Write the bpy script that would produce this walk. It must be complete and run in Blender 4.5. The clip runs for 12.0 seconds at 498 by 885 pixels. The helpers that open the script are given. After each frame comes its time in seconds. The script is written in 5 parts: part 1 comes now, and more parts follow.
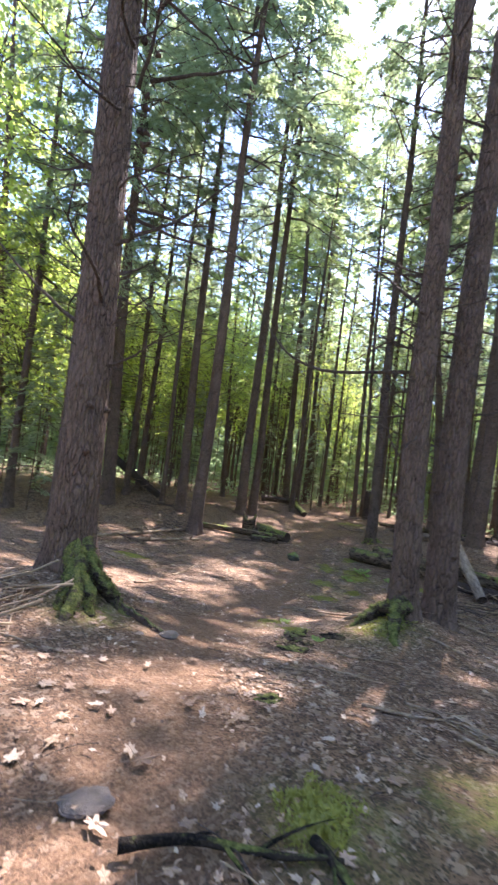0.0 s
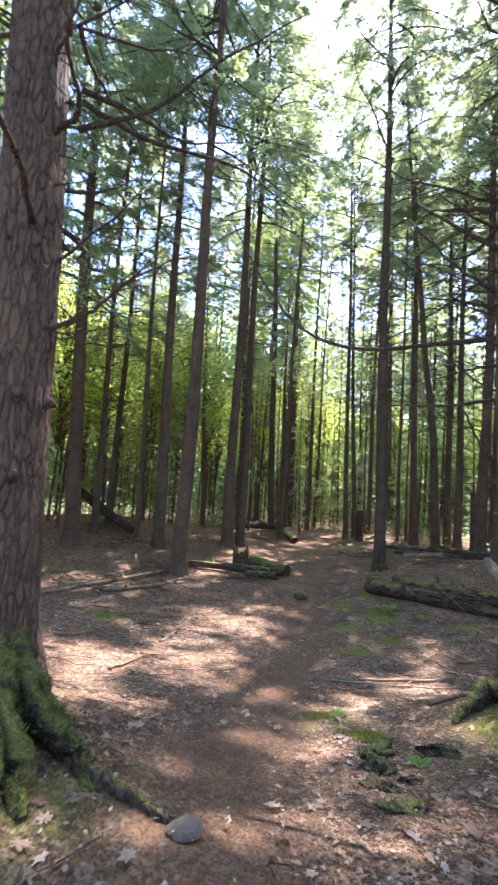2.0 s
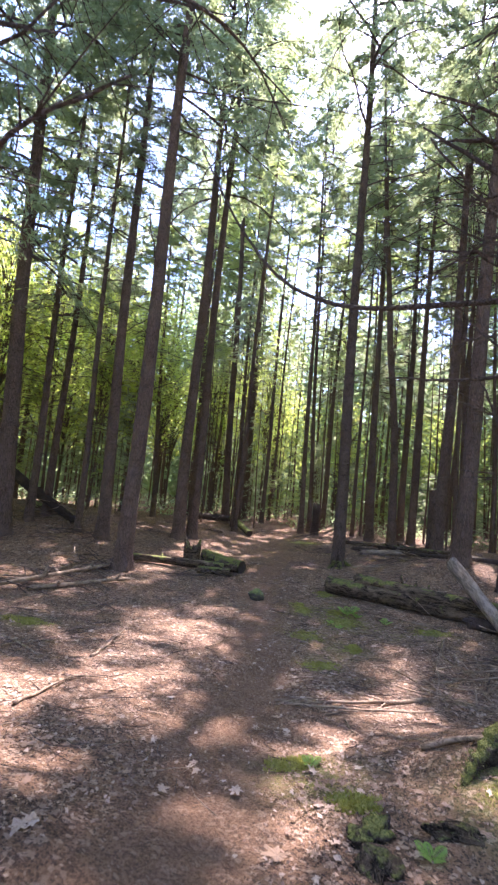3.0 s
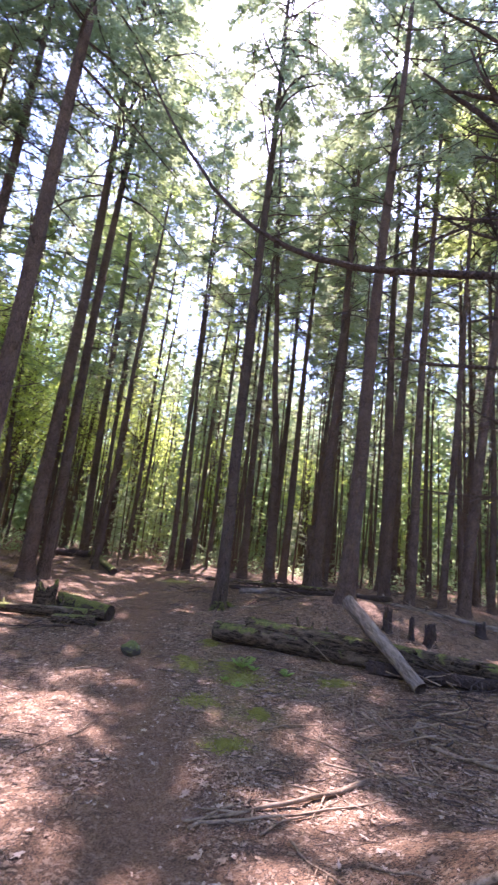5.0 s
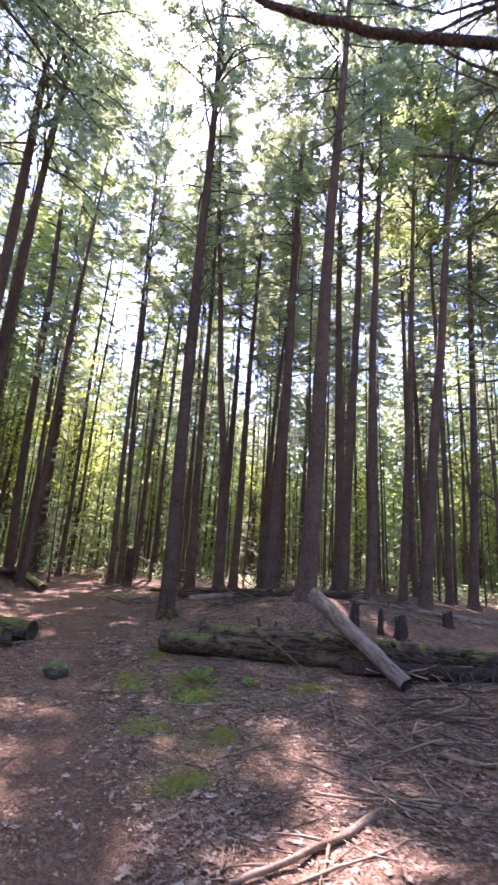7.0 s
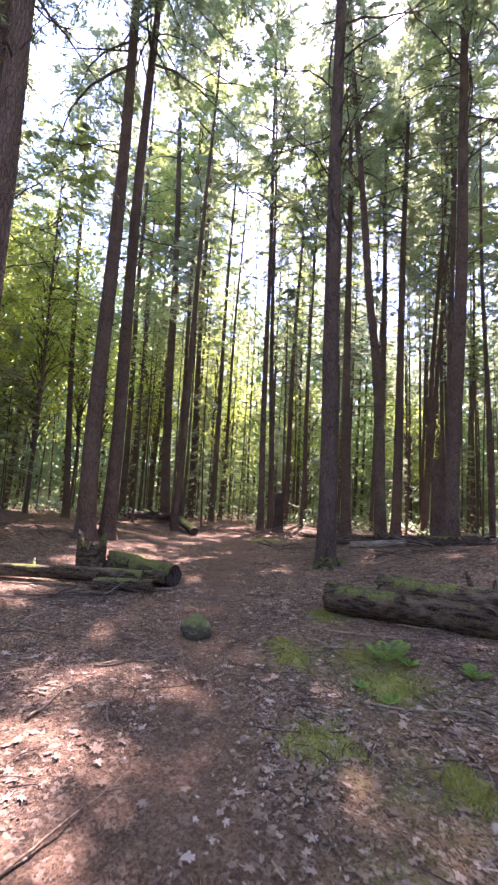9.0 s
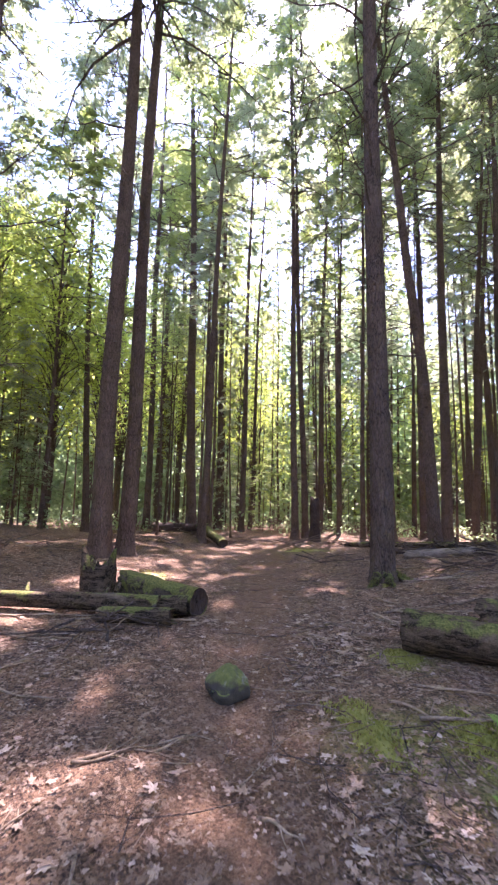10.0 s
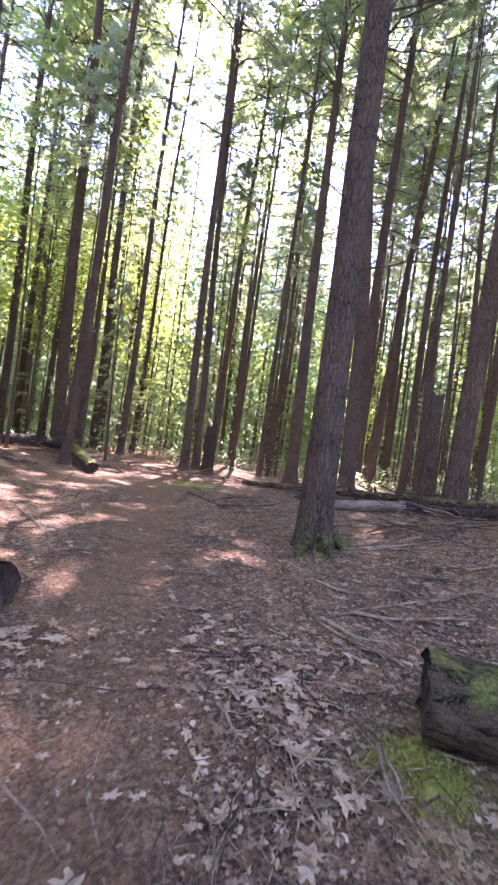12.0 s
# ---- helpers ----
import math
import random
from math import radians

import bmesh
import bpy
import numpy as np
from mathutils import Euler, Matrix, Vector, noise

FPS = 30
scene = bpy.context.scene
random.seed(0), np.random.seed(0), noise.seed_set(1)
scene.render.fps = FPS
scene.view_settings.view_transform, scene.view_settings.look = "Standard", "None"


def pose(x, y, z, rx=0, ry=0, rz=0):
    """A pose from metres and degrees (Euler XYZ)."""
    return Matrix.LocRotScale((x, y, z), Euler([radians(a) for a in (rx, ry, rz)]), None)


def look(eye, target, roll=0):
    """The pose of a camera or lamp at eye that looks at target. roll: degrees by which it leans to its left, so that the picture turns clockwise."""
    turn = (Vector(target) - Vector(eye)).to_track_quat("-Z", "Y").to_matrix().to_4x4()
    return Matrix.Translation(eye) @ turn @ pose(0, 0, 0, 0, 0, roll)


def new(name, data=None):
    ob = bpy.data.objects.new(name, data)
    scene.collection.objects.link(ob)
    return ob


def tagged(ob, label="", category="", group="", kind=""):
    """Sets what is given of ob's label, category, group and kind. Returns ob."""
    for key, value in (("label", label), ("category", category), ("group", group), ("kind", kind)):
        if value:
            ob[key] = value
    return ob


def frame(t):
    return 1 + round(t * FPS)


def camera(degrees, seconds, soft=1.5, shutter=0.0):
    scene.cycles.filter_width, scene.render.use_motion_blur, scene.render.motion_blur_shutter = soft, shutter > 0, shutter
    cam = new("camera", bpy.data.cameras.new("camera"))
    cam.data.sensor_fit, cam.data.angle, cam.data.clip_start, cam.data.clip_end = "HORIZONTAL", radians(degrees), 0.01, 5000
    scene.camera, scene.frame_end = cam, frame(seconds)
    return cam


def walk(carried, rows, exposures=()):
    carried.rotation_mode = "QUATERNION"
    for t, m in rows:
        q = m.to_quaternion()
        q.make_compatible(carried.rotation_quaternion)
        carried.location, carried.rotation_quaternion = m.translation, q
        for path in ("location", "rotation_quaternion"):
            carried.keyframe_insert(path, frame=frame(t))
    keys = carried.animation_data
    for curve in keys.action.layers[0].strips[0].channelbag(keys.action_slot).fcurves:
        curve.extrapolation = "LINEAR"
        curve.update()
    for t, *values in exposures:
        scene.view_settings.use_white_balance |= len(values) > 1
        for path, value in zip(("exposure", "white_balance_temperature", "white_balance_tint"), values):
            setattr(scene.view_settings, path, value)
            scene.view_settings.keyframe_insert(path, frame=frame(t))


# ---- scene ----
EXPOSURES = [(0.0, 3.25, 5450, 25), (1.6, 3.3, 5450, 24), (2.7, 3.3, 5500, 32), (5.5, 3.3, 5450, 46), (7.5, 3.35, 5500, 49), (9.5, 3.6, 5600, 46), (11.0, 3.9, 5550, 49), (12.0, 4.15, 5450, 49)]
cam = camera(58.8, 12.0, soft=2.3, shutter=0.2)
PATH = [
    (0.0, (0.001, 0.001, 2.839), (-0.0093, 1.9987, 2.9274), 7.06),
    (0.5, (-0.098, 0.541, 2.838), (-0.3622, 2.5214, 2.9368), 4.32),
    (1.0, (-0.28, 1.034, 2.762), (-0.4872, 3.0203, 2.8652), 7.28),
    (1.5, (-0.423, 1.618, 2.704), (-0.6564, 3.5949, 2.8967), 5.56),
    (2.0, (-0.533, 2.163, 2.724), (-0.4171, 4.1485, 2.9387), 3.42),
    (2.5, (-0.519, 2.728, 2.635), (-0.2611, 4.7019, 2.8241), 3.81),
    (2.7, (-0.507, 2.956, 2.675), (-0.2281, 4.9279, 2.8618), 4.57),
    (4.3, (-0.642, 4.467, 2.555), (-0.0618, 6.3592, 2.8443), 7.98),
    (4.5, (-0.667, 4.615, 2.473), (-0.0309, 6.48, 2.8163), 8.46),
    (5.0, (-0.72, 4.874, 2.461), (0.1442, 6.6301, 2.8721), 6.64),
    (5.5, (-0.612, 5.031, 2.42), (0.5622, 6.5975, 2.8287), 3.3),
    (6.0, (-0.591, 5.293, 2.295), (0.6865, 6.7746, 2.712), 2.81),
    (6.5, (-0.343, 5.65, 2.082), (0.888, 7.1502, 2.5654), 2.51),
    (7.0, (-0.136, 6.149, 1.964), (0.9366, 7.7624, 2.4592), 3.54),
    (7.5, (0.129, 6.763, 1.859), (0.9654, 8.5008, 2.3887), -0.27),
    (7.7, (0.186, 7.017, 1.823), (1.0112, 8.7882, 2.2479), -0.96),
    (9.3, (0.854, 8.935, 1.64), (1.3375, 10.8601, 1.8853), 2.85),
    (9.5, (0.907, 9.274, 1.631), (1.3683, 11.2039, 1.882), 2.09),
    (10.0, (1.036, 10.052, 1.568), (1.4506, 11.9878, 1.8534), 1.33),
    (10.5, (1.08, 10.867, 1.542), (1.6155, 12.7834, 1.7468), 1.51),
    (11.0, (1.247, 11.635, 1.547), (1.8995, 13.5173, 1.7191), 2.01),
    (11.5, (1.458, 12.282, 1.462), (2.2394, 14.1217, 1.5281), 5.34),
    (12.0, (1.769, 12.934, 1.451), (2.6718, 14.7185, 1.4599), 7.64),
]
walk(cam, [(t, look(eye, target, roll)) for t, eye, target, roll in PATH], EXPOSURES)

# ---------------------------------------------------------------- world and sun
SUN_ELEVATION, SUN_AZIMUTH = 54.4, 28.0          # azimuth from +y towards +x
world = bpy.data.worlds.new("world")
scene.world = world
world.use_nodes = True
wn = world.node_tree.nodes
sky = wn.new("ShaderNodeTexSky")
sky.sky_type, sky.sun_disc = "NISHITA", False
sky.sun_elevation, sky.sun_rotation = radians(SUN_ELEVATION), radians(SUN_AZIMUTH)
sky.dust_density, sky.air_density = 0.5, 1.0
world.node_tree.links.new(sky.outputs[0], wn["Background"].inputs[0])
wn["Background"].inputs[1].default_value = 0.085
sun = new("sun", bpy.data.lights.new("sun", "SUN"))
sun.data.energy, sun.data.angle, sun.data.color = 2.8, radians(0.53), (1.0, 0.89, 0.74)
_e, _a = radians(SUN_ELEVATION), radians(SUN_AZIMUTH)
TO_SUN = Vector((math.sin(_a) * math.cos(_e), math.cos(_a) * math.cos(_e), math.sin(_e)))
sun.matrix_world = look(TO_SUN * 80, (0, 0, 0))


# ---------------------------------------------------------------- small builders
rng = np.random.default_rng(7)


class Build:
    """Collects vertices, faces and material slots for one mesh."""

    def __init__(self):
        self.v, self.f, self.m, self.n = [], [], [], 0

    def add(self, verts, faces, slot=0):
        self.v.append(np.asarray(verts, float))
        self.f.extend([tuple(i + self.n for i in q) for q in faces])
        self.m.extend([slot] * len(faces))
        self.n += len(verts)

    def tube(self, points, radii, sides=8, slot=0, cap=True, rough=0.0):
        """A tapered round limb along the points."""
        pts = np.asarray(points, float)
        k = len(pts)
        tan = np.gradient(pts, axis=0)
        tan /= np.linalg.norm(tan, axis=1, keepdims=True) + 1e-9
        ref = np.array((0.0, 0.0, 1.0)) if abs(tan[:, 2]).mean() < 0.8 else np.array((1.0, 0.0, 0.0))
        side = np.cross(tan, ref)
        side /= np.linalg.norm(side, axis=1, keepdims=True) + 1e-9
        up = np.cross(side, tan)
        ang = np.linspace(0, 2 * np.pi, sides, endpoint=False)
        rad = np.broadcast_to(np.asarray(radii, float)[:, None], (k, sides)).copy()
        if rough:
            rad *= 1 + rough * rng.normal(size=(k, sides))
        ring = pts[:, None] + rad[..., None] * (np.cos(ang)[None, :, None] * side[:, None] + np.sin(ang)[None, :, None] * up[:, None])
        faces = [(i * sides + j, i * sides + (j + 1) % sides, (i + 1) * sides + (j + 1) % sides, (i + 1) * sides + j) for i in range(k - 1) for j in range(sides)]
        if cap:
            faces += [tuple(range(sides))[::-1], tuple((k - 1) * sides + j for j in range(sides))]
        self.add(ring.reshape(-1, 3), faces, slot)

    def quads(self, centre, along, across, slot=0):
        """Many small four-cornered blades at once (diamond-shaped)."""
        c, a, b = (np.asarray(x, float) for x in (centre, along, across))
        v = np.stack([c - a, c - 0.1 * a + b, c + a, c - 0.1 * a - b], 1).reshape(-1, 3)
        n = len(c)
        base = np.arange(n)[:, None] * 4 + np.arange(4)
        self.v.append(v)
        self.f.extend(map(tuple, (base + self.n).tolist()))
        self.m.extend([slot] * n)
        self.n += 4 * n

    def wedges(self, centre, along, across, slot=0):
        """Many small three-cornered sprays at once."""
        c, a, b = (np.asarray(x, float) for x in (centre, along, across))
        v = np.stack([c - a, c + 0.7 * a + b, c + 0.7 * a - b], 1).reshape(-1, 3)
        n = len(c)
        base = np.arange(n)[:, None] * 3 + np.arange(3)
        self.v.append(v)
        self.f.extend(map(tuple, (base + self.n).tolist()))
        self.m.extend([slot] * n)
        self.n += 3 * n

    def mesh(self, name, *materials, smooth=True):
        me = bpy.data.meshes.new(name)
        me.from_pydata(np.concatenate(self.v).tolist(), [], self.f)
        for m in materials:
            me.materials.append(m)
        if len(materials) > 1:
            me.polygons.foreach_set("material_index", self.m)
        if smooth:
            me.polygons.foreach_set("use_smooth", [True] * len(me.polygons))
        me.update()
        return me


def part(name, me, parent=None, label="", m=None):
    """Links a mesh as one object under a thing or a part."""
    ob = new(name, me)
    if parent is not None:
        ob.parent = parent
    if m is not None:
        ob.matrix_basis = m
    return tagged(ob, label)


def thing(name, label, category, group="", kind="", me=None, m=None):
    ob = new(name, me)
    if m is not None:
        ob.matrix_basis = m
    return tagged(ob, label, category, group, kind)


# ---------------------------------------------------------------- materials
def material(name):
    m = bpy.data.materials.new(name)
    m.use_nodes = True
    nt = m.node_tree
    return m, nt, nt.nodes["Principled BSDF"]


def node(nt, kind, **values):
    n = nt.nodes.new(kind)
    for key, value in values.items():
        n.inputs[key].default_value = value
    return n


def ramp(nt, source, *stops):
    r = nt.nodes.new("ShaderNodeValToRGB")
    while len(r.color_ramp.elements) < len(stops):
        r.color_ramp.elements.new(0.5)
    for el, (at, col) in zip(r.color_ramp.elements, stops):
        el.position, el.color = at, (*col, 1)
    nt.links.new(source, r.inputs[0])
    return r.outputs[0]


def coords(nt, scale=(1, 1, 1), world_space=False):
    tc = nt.nodes.new("ShaderNodeNewGeometry" if world_space else "ShaderNodeTexCoord")
    mp = nt.nodes.new("ShaderNodeMapping")
    mp.inputs["Scale"].default_value = scale
    nt.links.new(tc.outputs["Position" if world_space else "Object"], mp.inputs[0])
    return mp.outputs[0]


def noise_tex(nt, vec, scale, detail=4.0, rough=0.6, distort=0.0):
    n = node(nt, "ShaderNodeTexNoise", Scale=scale, Detail=detail, Roughness=rough, Distortion=distort)
    nt.links.new(vec, n.inputs["Vector"])
    return n.outputs["Fac"]


def mixed(nt, fac, a, b, mode="MIX"):
    x = nt.nodes.new("ShaderNodeMix")
    x.data_type, x.blend_type = "RGBA", mode
    for i, s in ((0, fac), (6, a), (7, b)):
        if isinstance(s, (int, float)):
            x.inputs[i].default_value = s
        elif isinstance(s, tuple):
            x.inputs[i].default_value = (*s, 1)
        else:
            nt.links.new(s, x.inputs[i])
    return x.outputs[2]


def bumped(nt, bsdf, height, strength, distance):
    b = node(nt, "ShaderNodeBump", Strength=strength, Distance=distance)
    nt.links.new(height, b.inputs["Height"])
    nt.links.new(b.outputs[0], bsdf.inputs["Normal"])


def bark_material(name, dark, mid, light, ridge=9.0, moss=0.0, flat=False):
    """Furrowed bark: long ridges along the trunk, flaky patches, lichen or moss where asked."""
    m, nt, b = material(name)
    v = coords(nt, (1, 1, 0.26) if not flat else (0.16, 1, 1))
    vor = node(nt, "ShaderNodeTexVoronoi", Scale=ridge * 2.2)
    vor.feature = "DISTANCE_TO_EDGE"
    wob = node(nt, "ShaderNodeTexNoise", Scale=6.0, Detail=3.0)
    nt.links.new(v, wob.inputs["Vector"])
    shift = node(nt, "ShaderNodeVectorMath")
    shift.operation = "MULTIPLY_ADD"
    shift.inputs[1].default_value = (0.1, 0.1, 0.1)
    nt.links.new(wob.outputs["Color"], shift.inputs[0])
    nt.links.new(v, shift.inputs[2])
    nt.links.new(shift.outputs[0], vor.inputs["Vector"])
    fur = ramp(nt, vor.outputs["Distance"], (0.015, (0, 0, 0)), (0.17, (1, 1, 1)))
    fine = noise_tex(nt, coords(nt, (1, 1, 0.35)), 60, 6, 0.7)
    broad = noise_tex(nt, coords(nt), 2.2, 3)
    col = mixed(nt, fur, dark, mid)
    col = mixed(nt, ramp(nt, fine, (0.42, (0, 0, 0)), (0.75, (1, 1, 1))), col, light)
    col = mixed(nt, ramp(nt, broad, (0.35, (0, 0, 0)), (0.7, (1, 1, 1))), col, mixed(nt, 0.5, col, light))
    info = nt.nodes.new("ShaderNodeObjectInfo")
    col = mixed(nt, mixed(nt, 0.45, (0, 0, 0), info.outputs["Random"]), col, mixed(nt, 0.35, col, (0.15, 0.1, 0.074)))
    if moss:
        geo = nt.nodes.new("ShaderNodeNewGeometry")
        sep = nt.nodes.new("ShaderNodeSeparateXYZ")
        nt.links.new(geo.outputs["Normal"], sep.inputs[0])
        add = node(nt, "ShaderNodeMath")
        add.operation = "MULTIPLY_ADD"
        nt.links.new(sep.outputs["Z"], add.inputs[0])
        add.inputs[1].default_value = 0.35
        nt.links.new(noise_tex(nt, coords(nt), 5.0, 5, 0.65), add.inputs[2])
        mask = ramp(nt, add.outputs[0], (0.78 - 0.3 * moss, (0, 0, 0)), (0.95 - 0.3 * moss, (1, 1, 1)))
        green = mixed(nt, noise_tex(nt, coords(nt), 40, 4), (0.045, 0.055, 0.018), (0.17, 0.17, 0.05))
        col = mixed(nt, mask, col, green)
    nt.links.new(col, b.inputs["Base Color"])
    b.inputs["Roughness"].default_value = 0.92
    b.inputs["Specular IOR Level"].default_value = 0.2
    h = mixed(nt, 0.35, fur, fine)
    bumped(nt, b, h, 1.0, 0.045 if flat else 0.03)
    return m


def log_material(name, dark, mid, light, moss, relief=0.05):
    """Decaying bark of a fallen log: broken plates, bare grey patches, uneven moss on the upper side."""
    m, nt, b = material(name)
    v = coords(nt, (0.24, 1, 1))
    plate = noise_tex(nt, v, 21, 6, 0.7, 0.6)
    fine = noise_tex(nt, coords(nt), 70, 5, 0.75)
    patch = noise_tex(nt, coords(nt, (0.6, 1, 1)), 3.4, 4, 0.6, 0.5)
    col = mixed(nt, ramp(nt, plate, (0.42, (0, 0, 0)), (0.58, (1, 1, 1))), dark, mid)
    col = mixed(nt, ramp(nt, patch, (0.54, (0, 0, 0)), (0.7, (0.8, 0.8, 0.8))), col, mixed(nt, fine, mid, light))
    col = mixed(nt, ramp(nt, fine, (0.5, (0, 0, 0)), (0.8, (0.7, 0.7, 0.7))), col, light)
    geo = nt.nodes.new("ShaderNodeNewGeometry")
    sep = nt.nodes.new("ShaderNodeSeparateXYZ")
    nt.links.new(geo.outputs["Normal"], sep.inputs[0])
    add = node(nt, "ShaderNodeMath")
    add.operation = "MULTIPLY_ADD"
    nt.links.new(sep.outputs["Z"], add.inputs[0])
    add.inputs[1].default_value = 0.3
    wide = node(nt, "ShaderNodeMath")
    wide.operation = "MULTIPLY_ADD"
    wide.inputs[1].default_value, wide.inputs[2].default_value = 1.7, -0.35
    nt.links.new(noise_tex(nt, coords(nt), 3.8, 6, 0.68, 0.4), wide.inputs[0])
    nt.links.new(wide.outputs[0], add.inputs[2])
    mask = ramp(nt, add.outputs[0], (0.92 - 0.5 * moss, (0, 0, 0)), (1.08 - 0.5 * moss, (1, 1, 1)))
    green = mixed(nt, ramp(nt, noise_tex(nt, coords(nt), 45, 5, 0.7), (0.35, (0, 0, 0)), (0.65, (1, 1, 1))), (0.06, 0.07, 0.018), (0.26, 0.26, 0.07))
    nt.links.new(mixed(nt, mask, col, green), b.inputs["Base Color"])
    b.inputs["Roughness"].default_value = 0.95
    b.inputs["Specular IOR Level"].default_value = 0.15
    bumped(nt, b, mixed(nt, 0.4, plate, fine), 1.0, relief)
    return m


def leaf_material(name, dark, light, through_light, amount=0.45):
    """Leaves and needles that let light through."""
    m, nt, b = material(name)
    geo = nt.nodes.new("ShaderNodeNewGeometry")
    info = nt.nodes.new("ShaderNodeObjectInfo")
    col = mixed(nt, geo.outputs["Random Per Island"], dark, light)
    col = mixed(nt, mixed(nt, 0.5, (0, 0, 0), info.outputs["Random"]), col, dark)
    nt.links.new(col, b.inputs["Base Color"])
    b.inputs["Roughness"].default_value = 0.55
    tr = nt.nodes.new("ShaderNodeBsdfTranslucent")
    nt.links.new(mixed(nt, geo.outputs["Random Per Island"], through_light, tuple(0.6 * c for c in through_light)), tr.inputs["Color"])
    ms = nt.nodes.new("ShaderNodeMixShader")
    ms.inputs[0].default_value = amount
    nt.links.new(b.outputs[0], ms.inputs[1])
    nt.links.new(tr.outputs[0], ms.inputs[2])
    nt.links.new(ms.outputs[0], nt.nodes["Material Output"].inputs["Surface"])
    return m


def litter_material(name, *cols):
    """Dry leaves: a colour of its own for each piece, veined and spotted."""
    m, nt, b = material(name)
    geo = nt.nodes.new("ShaderNodeNewGeometry")
    info = nt.nodes.new("ShaderNodeObjectInfo")
    add = node(nt, "ShaderNodeMath")
    add.operation = "ADD"
    nt.links.new(geo.outputs["Random Per Island"], add.inputs[0])
    nt.links.new(info.outputs["Random"], add.inputs[1])
    frac = node(nt, "ShaderNodeMath")
    frac.operation = "FRACT"
    nt.links.new(add.outputs[0], frac.inputs[0])
    col = ramp(nt, frac.outputs[0], *[(i / (len(cols) - 1), c) for i, c in enumerate(cols)])
    spot = noise_tex(nt, coords(nt, world_space=True), 90, 3)
    col = mixed(nt, ramp(nt, spot, (0.5, (0, 0, 0)), (0.75, (1, 1, 1))), col, mixed(nt, 0.45, col, (0.07, 0.05, 0.04)))
    nt.links.new(col, b.inputs["Base Color"])
    b.inputs["Roughness"].default_value = 0.75
    b.inputs["Specular IOR Level"].default_value = 0.25
    return m


BARK = bark_material("hemlock_bark", (0.02, 0.012, 0.008), (0.112, 0.071, 0.049), (0.235, 0.16, 0.114))
BARK_MOSSY = bark_material("mossy_bark", (0.018, 0.013, 0.01), (0.088, 0.058, 0.042), (0.19, 0.136, 0.102), moss=0.4)
ROTTEN = log_material("rotten_log_bark", (0.013, 0.009, 0.006), (0.115, 0.079, 0.048), (0.36, 0.27, 0.17), 0.42)
DAMP = log_material("damp_dark_bark", (0.012, 0.009, 0.007), (0.045, 0.033, 0.024), (0.13, 0.1, 0.07), 0.36)
ROTTEN_DARK = bark_material("dark_rotten_wood", (0.014, 0.01, 0.008), (0.05, 0.034, 0.026), (0.12, 0.085, 0.065), ridge=8)
PALE = log_material("bare_grey_wood", (0.12, 0.09, 0.063), (0.28, 0.215, 0.155), (0.44, 0.355, 0.27), -1.0, 0.015)
MOSS_LOG = log_material("moss_covered_log", (0.03, 0.022, 0.018), (0.1, 0.075, 0.05), (0.24, 0.19, 0.12), 0.8)
TWIG = bark_material("dead_twig_bark", (0.034, 0.024, 0.018), (0.1, 0.071, 0.053), (0.22, 0.165, 0.124), ridge=20, flat=True)
STICK = log_material("fallen_stick_bark", (0.12, 0.082, 0.05), (0.31, 0.222, 0.14), (0.5, 0.385, 0.26), -1.0, 0.006)
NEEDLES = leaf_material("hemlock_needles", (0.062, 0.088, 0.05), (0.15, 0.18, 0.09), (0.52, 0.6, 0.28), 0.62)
# Lighter copy of the needles; brighter light on far trees put into its colour.
NEEDLES_LIT = leaf_material("pale_hemlock_needles", (0.12, 0.15, 0.09), (0.24, 0.275, 0.15), (0.66, 0.72, 0.4), 0.64)
# Yellower needle copy with sunlight put into its colour.
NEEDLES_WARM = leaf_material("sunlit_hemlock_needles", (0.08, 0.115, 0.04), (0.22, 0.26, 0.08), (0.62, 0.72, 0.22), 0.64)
FAR_LEAVES = leaf_material("far_leaves", (0.12, 0.14, 0.07), (0.26, 0.29, 0.12), (0.57, 0.71, 0.33), 0.66)
LEAVES = leaf_material("broad_green_leaves", (0.14, 0.21, 0.04), (0.32, 0.38, 0.08), (0.74, 0.85, 0.16), 0.7)
FERN = leaf_material("fern_green", (0.12, 0.24, 0.04), (0.28, 0.42, 0.08), (0.6, 0.8, 0.16), 0.5)
MOSS = leaf_material("moss_green", (0.19, 0.19, 0.035), (0.44, 0.41, 0.085), (0.56, 0.54, 0.1), 0.3)
MOSS_DARK = leaf_material("dark_moss_green", (0.07, 0.085, 0.018), (0.2, 0.21, 0.045), (0.3, 0.31, 0.06), 0.25)
LITTER = litter_material("dry_leaves", (0.2, 0.12, 0.068), (0.36, 0.24, 0.15), (0.45, 0.32, 0.21), (0.3, 0.185, 0.1), (0.53, 0.405, 0.285), (0.26, 0.165, 0.098), (0.17, 0.105, 0.062), (0.38, 0.255, 0.16))
NEEDLE_LITTER = litter_material("dry_needles", (0.2, 0.118, 0.066), (0.34, 0.22, 0.135), (0.11, 0.07, 0.046), (0.42, 0.29, 0.185))


